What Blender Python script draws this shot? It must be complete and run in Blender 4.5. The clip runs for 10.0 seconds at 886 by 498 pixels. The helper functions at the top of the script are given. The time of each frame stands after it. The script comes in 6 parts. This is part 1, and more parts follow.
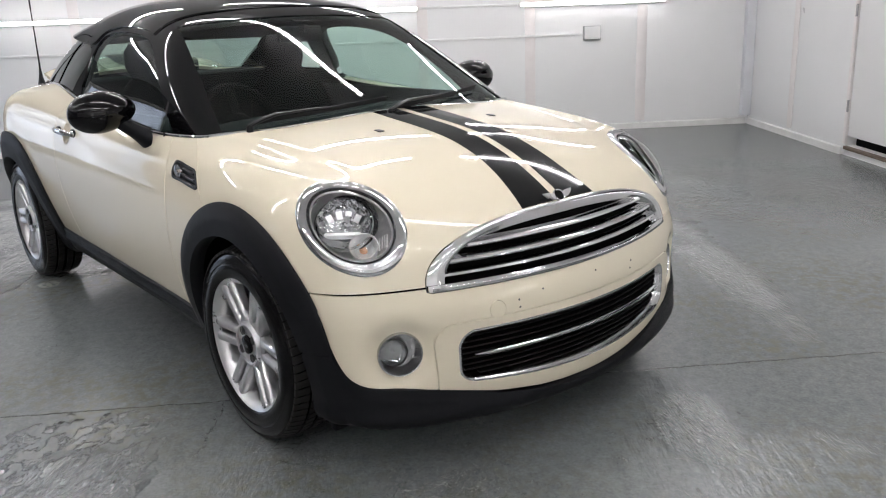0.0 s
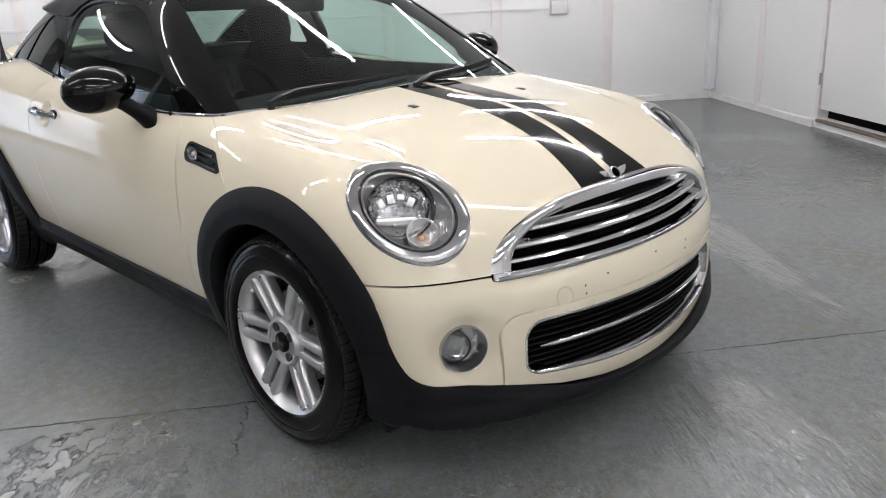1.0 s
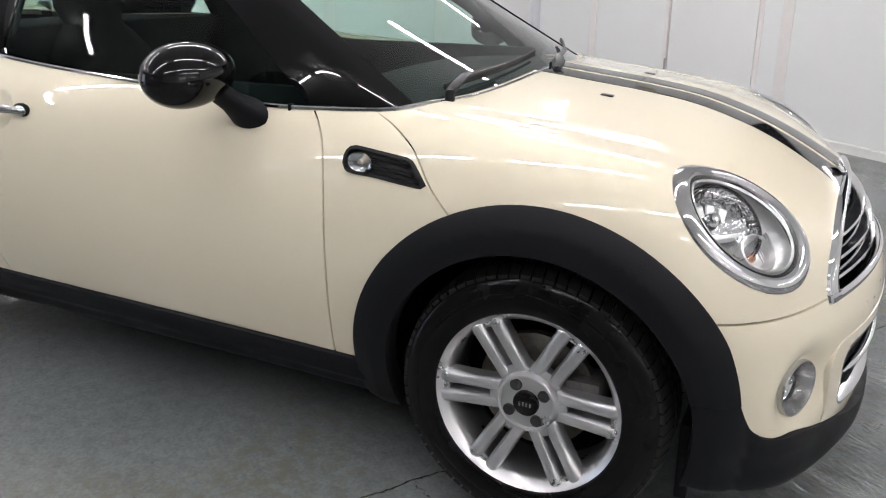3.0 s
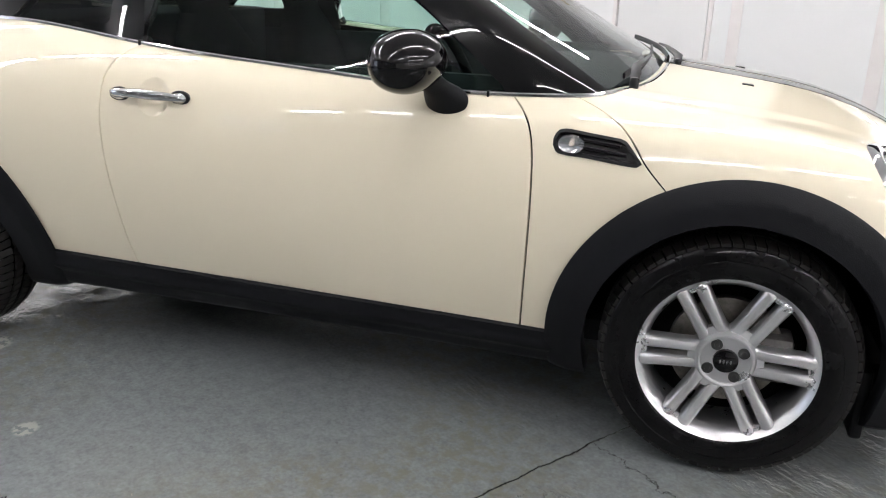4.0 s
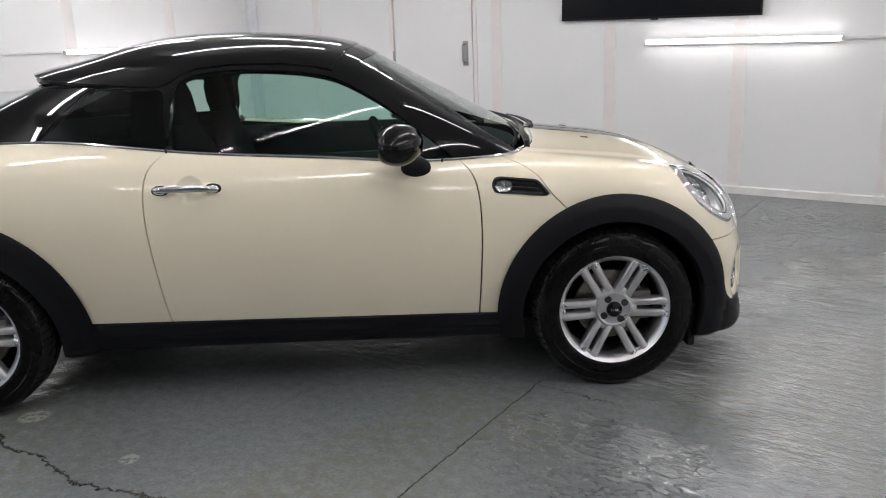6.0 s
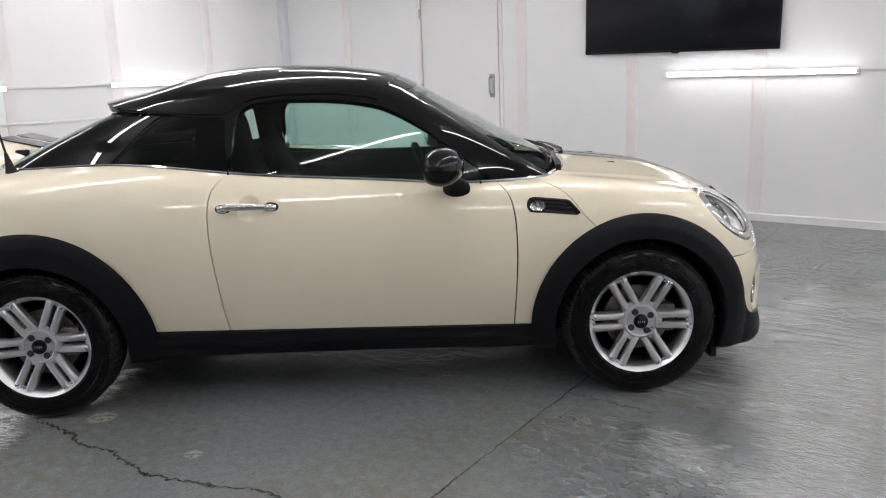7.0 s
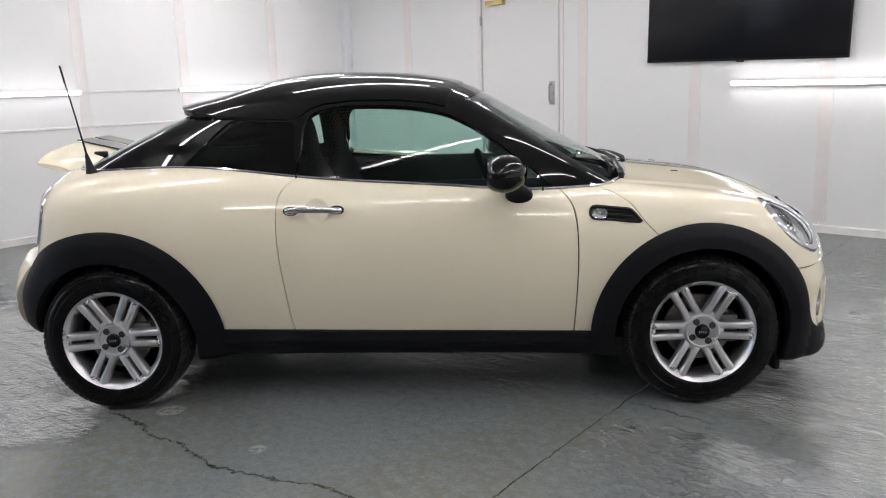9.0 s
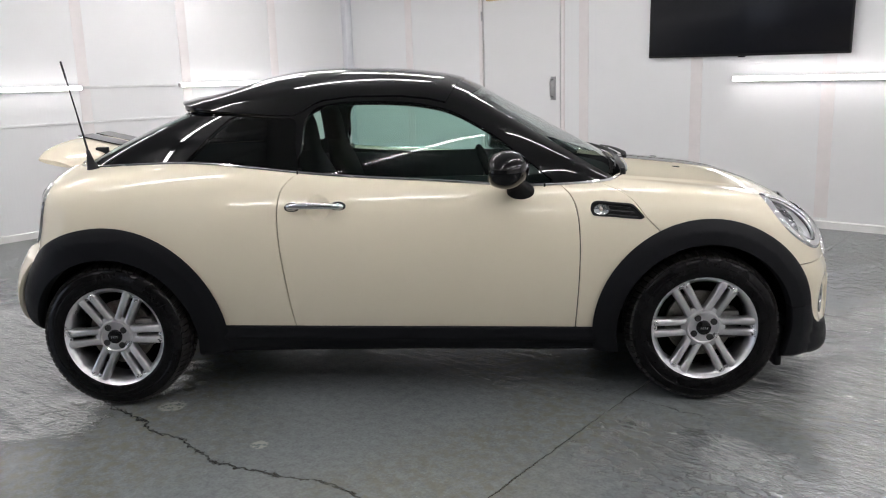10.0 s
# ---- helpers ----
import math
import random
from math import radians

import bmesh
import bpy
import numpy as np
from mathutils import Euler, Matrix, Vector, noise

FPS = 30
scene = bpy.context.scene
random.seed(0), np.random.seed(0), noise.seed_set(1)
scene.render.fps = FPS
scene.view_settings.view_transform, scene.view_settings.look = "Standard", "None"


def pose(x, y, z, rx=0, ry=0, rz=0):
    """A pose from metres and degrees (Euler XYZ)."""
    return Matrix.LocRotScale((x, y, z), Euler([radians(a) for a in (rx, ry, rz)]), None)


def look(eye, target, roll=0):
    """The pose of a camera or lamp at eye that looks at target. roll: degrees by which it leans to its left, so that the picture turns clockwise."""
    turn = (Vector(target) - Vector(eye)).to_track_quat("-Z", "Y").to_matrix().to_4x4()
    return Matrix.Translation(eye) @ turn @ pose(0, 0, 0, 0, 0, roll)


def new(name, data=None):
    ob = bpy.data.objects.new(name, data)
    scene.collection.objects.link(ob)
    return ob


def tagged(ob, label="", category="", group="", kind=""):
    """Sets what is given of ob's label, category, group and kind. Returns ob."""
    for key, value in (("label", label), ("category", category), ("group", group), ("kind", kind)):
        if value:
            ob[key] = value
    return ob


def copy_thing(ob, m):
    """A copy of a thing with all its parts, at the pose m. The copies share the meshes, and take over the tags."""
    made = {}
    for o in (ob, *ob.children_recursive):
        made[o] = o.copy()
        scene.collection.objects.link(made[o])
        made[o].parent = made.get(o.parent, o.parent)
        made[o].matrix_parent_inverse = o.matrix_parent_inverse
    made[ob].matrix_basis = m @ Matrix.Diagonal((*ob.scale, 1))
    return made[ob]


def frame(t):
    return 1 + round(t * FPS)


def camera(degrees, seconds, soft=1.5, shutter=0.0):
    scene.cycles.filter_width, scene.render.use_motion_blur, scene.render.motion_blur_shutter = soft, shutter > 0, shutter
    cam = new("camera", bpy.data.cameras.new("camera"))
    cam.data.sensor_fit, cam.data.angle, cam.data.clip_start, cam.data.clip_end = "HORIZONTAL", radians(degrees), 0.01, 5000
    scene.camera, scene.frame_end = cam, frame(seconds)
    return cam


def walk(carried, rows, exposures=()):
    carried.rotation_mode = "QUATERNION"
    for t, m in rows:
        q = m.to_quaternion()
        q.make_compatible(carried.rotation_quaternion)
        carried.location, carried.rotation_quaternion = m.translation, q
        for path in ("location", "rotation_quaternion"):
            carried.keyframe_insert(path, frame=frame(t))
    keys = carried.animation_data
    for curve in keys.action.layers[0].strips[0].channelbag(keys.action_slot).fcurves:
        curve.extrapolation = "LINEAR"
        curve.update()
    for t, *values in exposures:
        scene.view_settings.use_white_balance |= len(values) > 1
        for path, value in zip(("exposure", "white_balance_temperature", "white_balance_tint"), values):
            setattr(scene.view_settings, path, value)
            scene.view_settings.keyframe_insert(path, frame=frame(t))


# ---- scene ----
cam = camera(57.0, 10.0, soft=1.1)
PATH = [
    (0, (3.455, -1.851, 1.272), (1.976, -0.621, 0.725), -2.2),
    (0.5, (3.298, -1.93, 1.263), (1.846, -0.676, 0.698), -2.6),
    (1, (3.102, -1.97, 1.248), (1.733, -0.642, 0.647), -2.3),
    (1.5, (2.816, -1.968, 1.219), (1.588, -0.521, 0.587), -1.8),
    (2, (2.478, -2.074, 1.211), (1.323, -0.581, 0.549), -1.3),
    (2.5, (2.124, -2.228, 1.204), (1.163, -0.608, 0.532), 0.6),
    (3, (1.749, -2.329, 1.217), (0.939, -0.62, 0.568), 0.2),
    (3.2, (1.614, -2.406, 1.222), (0.828, -0.677, 0.596), 1.4),
    (4.3, (0.873, -2.842, 1.18), (0.486, -0.989, 0.533), -0.0),
    (4.5, (0.753, -2.912, 1.204), (0.477, -1.039, 0.559), -1.3),
    (5, (0.596, -3.242, 1.279), (0.677, -1.312, 0.759), -2.0),
    (5.5, (0.545, -3.546, 1.308), (0.728, -1.62, 0.799), -2.3),
    (5.7, (0.516, -3.643, 1.324), (0.639, -1.712, 0.818), -2.1),
    (6.8, (0.406, -4.002, 1.347), (0.438, -2.049, 0.916), -2.2),
    (7, (0.39, -4.024, 1.334), (0.414, -2.068, 0.918), -2.2),
    (7.5, (0.36, -4.057, 1.336), (0.348, -2.098, 0.933), -2.1),
    (8, (0.351, -4.063, 1.338), (0.297, -2.103, 0.941), -2.1),
    (8.5, (0.348, -4.062, 1.344), (0.261, -2.104, 0.946), -1.9),
    (9, (0.357, -4.066, 1.339), (0.251, -2.108, 0.942), -1.8),
    (9.5, (0.355, -4.067, 1.338), (0.248, -2.11, 0.938), -1.7),
    (10, (0.354, -4.064, 1.342), (0.246, -2.109, 0.934), -1.8),
]
walk(cam, [(t, look(eye, target, roll)) for t, eye, target, roll in PATH],
     [(0.0, 0.08), (1.0, 0.14), (1.5, 0.14), (2.5, 0.28), (3.0, 0.34), (4.5, 0.70), (5.0, 0.25), (5.5, 0.02), (7.0, 0.1), (10.0, 0.12)])


# ---- light: the garage's own battens, two added ceiling rows and a little daylight; a dim grey world behind the closed walls ----
WALL_TUBE, CEILING_TUBE, DAYLIGHT = 20.0, 65.0, 2.2
# the rows at 8.50 and 10.30 are unseen, added to brighten nose and side
CEILING_ROWS = [(u, (1.40, 3.38, 5.40, 7.36)[:n]) for u, n in ((1.50, 1), (3.20, 4), (4.77, 4), (6.75, 4), (8.50, 3), (10.30, 2))]
world = bpy.data.worlds.new("world")
world.use_nodes = True
world.node_tree.nodes["Background"].inputs[0].default_value = (0.05, 0.05, 0.05, 1)
scene.world = world


# ---- materials ----
MAT = {}


class Nodes:
    """A short hand for building a node material."""

    def __init__(self, name):
        self.m = bpy.data.materials.new(name)
        self.m.use_nodes = True
        self.t = self.m.node_tree
        self.p = self.t.nodes["Principled BSDF"]
        self.out = self.t.nodes["Material Output"]
        MAT[name] = self.m

    def add(self, kind, operation="", data_type="", bands_direction="", **values):
        n = self.t.nodes.new(kind)
        if operation:
            n.operation = operation
        if data_type:
            n.data_type = data_type
        if bands_direction:
            n.bands_direction = bands_direction
        for k, v in values.items():
            self.put(n.inputs[k], v)
        return n

    def put(self, socket, v):
        if isinstance(v, bpy.types.NodeSocket):
            self.t.links.new(v, socket)
        else:
            socket.default_value = v

    def set(self, **values):
        for k, v in values.items():
            self.put(self.p.inputs[k.replace("_", " ")], v)
        return self

    def coords(self, scale=(1, 1, 1), turn=0.0):
        c = self.add("ShaderNodeTexCoord")
        mp = self.add("ShaderNodeMapping", Scale=scale, Rotation=(0, 0, turn))
        self.t.links.new(c.outputs["Object"], mp.inputs["Vector"])
        return mp.outputs[0]

    def noise(self, scale, detail=4.0, at=None, rough=0.55):
        return self.add("ShaderNodeTexNoise", Scale=scale, Detail=detail, Roughness=rough, Vector=at or self.coords()).outputs["Fac"]

    def ramp(self, fac, stops):
        r = self.add("ShaderNodeValToRGB", Fac=fac)
        e = r.color_ramp.elements
        while len(e) < len(stops):
            e.new(0.5)
        for el, (p, c) in zip(e, stops):
            el.position, el.color = p, (*c, 1) if len(c) == 3 else c
        return r.outputs["Color"]

    def span(self, fac, lo, hi, a=0.0, b=1.0):
        return self.add("ShaderNodeMapRange", **{"Value": fac, "From Min": lo, "From Max": hi, "To Min": a, "To Max": b}).outputs["Result"]

    def math(self, op, a, b=0.0):
        n = self.add("ShaderNodeMath", operation=op)
        self.put(n.inputs[0], a)
        self.put(n.inputs[1], b)
        return n.outputs[0]

    def mix(self, fac, a, b):
        n = self.add("ShaderNodeMix", data_type="RGBA")
        self.put(n.inputs[0], fac)
        self.put(n.inputs[6], a)
        self.put(n.inputs[7], b)
        return n.outputs[2]

    def bump(self, height, strength=0.2, distance=0.01):
        self.put(self.p.inputs["Normal"], self.add("ShaderNodeBump", Height=height, Strength=strength, Distance=distance).outputs[0])
        return self


def plain(name, colour, rough, metal=0.0, vary=0.06, scale=8.0, bump=0.0, grain=120.0, **more):
    """A surface with a little variation of tone and gloss at two scales and a fine grain."""
    n = Nodes(name)
    big, fine = n.noise(scale), n.noise(grain, 3)
    tone = n.math("ADD", n.span(big, 0.3, 0.7, -vary, vary), n.span(fine, 0.3, 0.7, -vary / 3, vary / 3))
    dark = tuple(c * 0.5 for c in colour)
    light = tuple(min(c * 1.5, 1.0) for c in colour)
    n.set(Base_Color=n.ramp(n.math("ADD", tone, 0.5), [(0, dark), (0.5, colour), (1, light)]),
          Roughness=n.span(big, 0.3, 0.7, max(rough - 0.05, 0.02), rough + 0.05), Metallic=metal, **more)
    if bump:
        n.bump(fine, bump, 0.002)
    return n


def glass_mat(name, tint, ior=1.5, rough=0.0):
    """Thin tinted glass: what lies behind, under a mirror film that follows Fresnel."""
    n = Nodes(name)
    clear = n.add("ShaderNodeBsdfTransparent", Color=(*tint, 1))
    gloss = n.add("ShaderNodeBsdfGlossy", Color=(1, 1, 1, 1), Roughness=rough)
    facing = n.add("ShaderNodeLayerWeight", Blend=0.5).outputs["Facing"]
    r0 = ((ior - 1) / (ior + 1)) ** 2
    mix = n.add("ShaderNodeMixShader")
    n.put(mix.inputs[0], n.math("ADD", n.math("MULTIPLY", n.math("POWER", facing, 5.0), 1 - r0), r0))
    n.put(mix.inputs[1], clear.outputs[0])
    n.put(mix.inputs[2], gloss.outputs[0])
    n.t.links.new(mix.outputs[0], n.out.inputs["Surface"])
    return n


def make_materials():
    # the room
    plain("wall", (0.82, 0.82, 0.81), 0.5, bump=0.05)
    n = plain("panel", (0.85, 0.855, 0.85), 0.32, vary=0.02, scale=1.3)
    ribs = n.add("ShaderNodeTexWave", Scale=9.0, Distortion=0.3, Detail=1.0, Vector=n.coords((1, 1, 0.02)), bands_direction="X").outputs["Fac"]
    n.bump(n.math("ADD", n.math("MULTIPLY", ribs, 0.12), n.noise(3.0)), 0.12, 0.006)
    plain("grey_panel", (0.20, 0.205, 0.21), 0.5, vary=0.06, scale=1.3, bump=0.05)
    plain("strip", (0.835, 0.80, 0.785), 0.42, vary=0.03)
    plain("skirting", (0.72, 0.72, 0.70), 0.45, vary=0.10, scale=5)
    plain("corner", (0.75, 0.765, 0.79), 0.4, vary=0.03)
    plain("door", (0.85, 0.85, 0.84), 0.5, vary=0.01, scale=2)
    plain("ceiling", (0.78, 0.78, 0.78), 0.7)
    plain("white_plastic", (0.76, 0.76, 0.75), 0.35, vary=0.03)
    plain("grey_plastic", (0.45, 0.46, 0.46), 0.4, vary=0.03)
    plain("black_plastic", (0.006, 0.006, 0.007), 0.4, vary=0.05, Specular_IOR_Level=0.25)
    plain("dark", (0.004, 0.004, 0.004), 0.8, Specular_IOR_Level=0.05)
    plain("worn_wood", (0.16, 0.12, 0.09), 0.7, vary=0.2, scale=20)
    plain("cup_silver", (0.46, 0.46, 0.46), 0.22, 0.9, vary=0.04, scale=30)
    plain("steel", (0.42, 0.42, 0.42), 0.32, 1.0)
    plain("brass", (0.55, 0.45, 0.20), 0.3, 1.0)
    plain("screen", (0.006, 0.0065, 0.009), 0.22, vary=0.02, Specular_IOR_Level=0.2)
    for name, power in (("tube", WALL_TUBE), ("dim_tube", 0.65 * WALL_TUBE), ("ceiling_tube", CEILING_TUBE)):
        n = Nodes(name)
        n.set(Base_Color=(0.9, 0.9, 0.9, 1), Emission_Color=(1.0, 0.965, 0.985, 1), Emission_Strength=power)
    n = Nodes("daylight")
    streaks = n.span(n.noise(1.0, 4, n.coords((1.6, 1, 0.7)), 0.6), 0.35, 0.65, 0.35, 1.3)
    n.set(Base_Color=(0.5, 0.5, 0.5, 1), Emission_Color=(0.70, 0.80, 1.0, 1), Emission_Strength=n.math("MULTIPLY", streaks, DAYLIGHT))
    plain("concrete", (0.30, 0.30, 0.29), 0.8, vary=0.12, scale=3)
    floor_material()
    car_materials()


def floor_material():
    n = Nodes("floor")
    at = n.coords()
    sep = n.add("ShaderNodeSeparateXYZ", Vector=at)
    u, v = sep.outputs["X"], n.math("MULTIPLY", sep.outputs["Y"], -1.0)
    big, mid, fine = n.noise(0.55, 2, at), n.noise(3.2, 3, at, 0.55), n.noise(90.0, 2, at)
    tone = n.math("ADD", n.span(big, 0.3, 0.7, -0.14, 0.14), n.math("ADD", n.span(n.noise(24.0, 5, at, 0.65), 0.3, 0.7, -0.20, 0.20), n.span(fine, 0.3, 0.7, -0.16, 0.16)))
    base = n.ramp(n.math("ADD", tone, 0.5), [(0.0, (0.078, 0.086, 0.086)), (0.45, (0.128, 0.140, 0.142)), (1.0, (0.190, 0.207, 0.209))])
    brown = n.math("MULTIPLY", n.span(n.noise(1.3, 2, n.coords((1, 1, 1), 1.0), 0.5), 0.42, 0.62), n.span(n.noise(19.0, 5, n.coords((1, 1, 1), 0.3), 0.65), 0.44, 0.60))
    base = n.mix(n.math("MULTIPLY", brown, 0.7), base, (0.118, 0.116, 0.084, 1))
    # bumpy peeling patch with glare painted in, chips where the paint has gone, dark specks
    wavy = n.noise(2.4, 2, at)

    def blob(cu, cv, ru, rv, edge=0.5, wild=0.6, by=None):
        """A worn place of uneven outline, 1 inside."""
        a = n.math("POWER", n.math("DIVIDE", n.math("SUBTRACT", u, cu), ru), 2.0)
        b = n.math("POWER", n.math("DIVIDE", n.math("SUBTRACT", v, cv), rv), 2.0)
        r = n.math("ADD", n.math("SQRT", n.math("ADD", a, b)), n.span(by or mid, 0.25, 0.75, -wild, wild))
        return n.span(r, 1.0 - edge, 1.0 + edge, 1.0, 0.0)
    worn = blob(6.95, 4.70, 0.34, 0.28, 0.12, 0.55)
    chips = n.span(n.noise(11.0, 5, n.coords((1, 1.6, 1), 0.4), 0.55), 0.48, 0.54)
    worn = n.math("MULTIPLY", worn, chips)
    # the patch's glints are partly put into the colour as lighter grey
    base = n.mix(n.math("MULTIPLY", worn, 0.2), base, (0.30, 0.31, 0.30, 1))
    spots = n.math("MAXIMUM", blob(5.06, 5.58, 0.05, 0.055, 0.2, 1.0), blob(5.67, 5.56, 0.035, 0.035, 0.2, 1.0))
    base = n.mix(n.math("MULTIPLY", n.math("MULTIPLY", spots, n.span(n.noise(38.0, 4, at, 0.6), 0.44, 0.50)), 0.75), base, (0.30, 0.30, 0.27, 1))
    crumbs = n.math("MULTIPLY", n.span(n.noise(55.0, 3, n.coords((1, 1.6, 1), 0.9), 0.6), 0.66, 0.70), n.span(n.noise(2.1, 3, n.coords((1, 1, 1), 1.7)), 0.48, 0.62))
    base = n.mix(n.math("MULTIPLY", crumbs, 0.55), base, (0.27, 0.26, 0.21, 1))
    specks = n.span(n.noise(26.0, 2, n.coords((1, 1, 1), 2.0)), 0.74, 0.77)
    base = n.mix(n.math("MULTIPLY", specks, 0.5), base, (0.05, 0.05, 0.05, 1))
    # saw joints that run across the room and the crack between them
    wob = n.span(n.noise(3.4, 1, at, 0.5), 0.2, 0.8, -0.045, 0.045)
    jag = n.span(n.noise(22.0, 4, at, 0.7), 0.2, 0.8, -0.03, 0.03)
    soft = n.span(n.noise(9.0, 6, at, 0.7), 0.2, 0.8, -0.012, 0.012)

    def line(x, where, half):
        return n.span(n.math("ABSOLUTE", n.math("SUBTRACT", x, where)), half * 0.4, half, 1.0, 0.0)
    lean = n.math("ADD", n.math("MULTIPLY", v, 0.076), 6.19)
    j1 = line(n.math("ADD", u, soft), lean, 0.0038)
    j2 = line(n.math("ADD", u, soft), 2.73, 0.005)
    # the crack runs level, then bends away and dies out at the joint
    def ramp_up(at, slope):
        return n.math("MULTIPLY", n.math("MAXIMUM", n.math("SUBTRACT", u, at), 0.0), slope)
    bend = n.math("ADD", n.math("ADD", n.math("MULTIPLY", n.math("SUBTRACT", u, 3.8), 0.055), ramp_up(4.9, -0.055)), n.math("ADD", ramp_up(5.8, 0.55), ramp_up(6.05, -0.40)))
    crack = line(n.math("ADD", n.math("ADD", v, bend), n.math("ADD", wob, jag)), 5.80, 0.0068)
    crack = n.math("MULTIPLY", crack, n.span(u, 6.45, 6.6, 1.0, 0.0))
    hair = n.math("MULTIPLY", line(n.math("ADD", v, jag), 4.29, 0.003), n.math("MULTIPLY", n.span(u, 6.50, 6.53), n.span(u, 6.8, 6.9, 0.8, 0.0)))
    lines = n.math("MAXIMUM", n.math("MAXIMUM", j1, j2), n.math("MAXIMUM", crack, hair))
    base = n.mix(lines, base, (0.025, 0.025, 0.022, 1))
    # raked ridges in the thick paint: long waves across the room, broken up and strong only in places
    def rake(wave, long, detail):
        return n.noise(1.0, detail, n.coords((1 / long, 1 / wave, 1)), 0.55)
    comb = n.add("ShaderNodeTexWave", Scale=3.6, Distortion=3.2, Detail=3.0, Vector=n.coords((0.35, 1, 1), 0.0), bands_direction="Y").outputs["Fac"]
    broken = n.span(n.noise(7.0, 4, at), 0.35, 0.65)
    ridge = n.math("ADD", n.math("MULTIPLY", rake(0.035, 0.17, 4), 1.3), n.math("MULTIPLY", rake(0.013, 0.030, 4), 0.75))
    rough_zone = n.span(n.noise(0.9, 1, n.coords((1, 1, 1), 0.7)), 0.45, 0.75, 0.008, 0.035)
    for cu, cv, ru, rv, deep in ((7.85, 3.4, 0.90, 1.4, 0.6), (3.35, 5.95, 1.3, 0.75, 0.9), (5.25, 2.08, 0.85, 0.13, 0.45), (6.85, 2.75, 0.3, 0.14, 0.6), (5.5, 4.35, 0.8, 0.35, 0.14), (7.15, 4.6, 0.25, 0.2, 0.6)):
        rough_zone = n.math("MAXIMUM", rough_zone, n.math("MULTIPLY", blob(cu, cv, ru, rv, 0.4, 0.5, wavy), deep))
    height = n.math("MULTIPLY", n.math("ADD", ridge, n.math("MULTIPLY", n.math("MULTIPLY", comb, broken), 0.45)), rough_zone)
    height = n.math("ADD", height, n.math("MULTIPLY", lines, -2.0))
    height = n.math("ADD", height, n.math("ADD", n.math("ADD", n.math("MULTIPLY", fine, 0.03), n.math("MULTIPLY", crumbs, 0.08)), n.math("MULTIPLY", worn, 0.8)))
    n.set(Base_Color=base, Roughness=n.span(rough_zone, 0.30, 0.55, 0.25, 0.11), Specular_IOR_Level=0.8)
    n.bump(height, 0.9, 0.020)
    n.set(Coat_Weight=n.math("MAXIMUM", n.span(rough_zone, 0.06, 0.6), worn), Coat_Roughness=0.035, Coat_IOR=1.8)
    n.t.links.new(n.p.inputs["Normal"].links[0].from_socket, n.p.inputs["Coat Normal"])


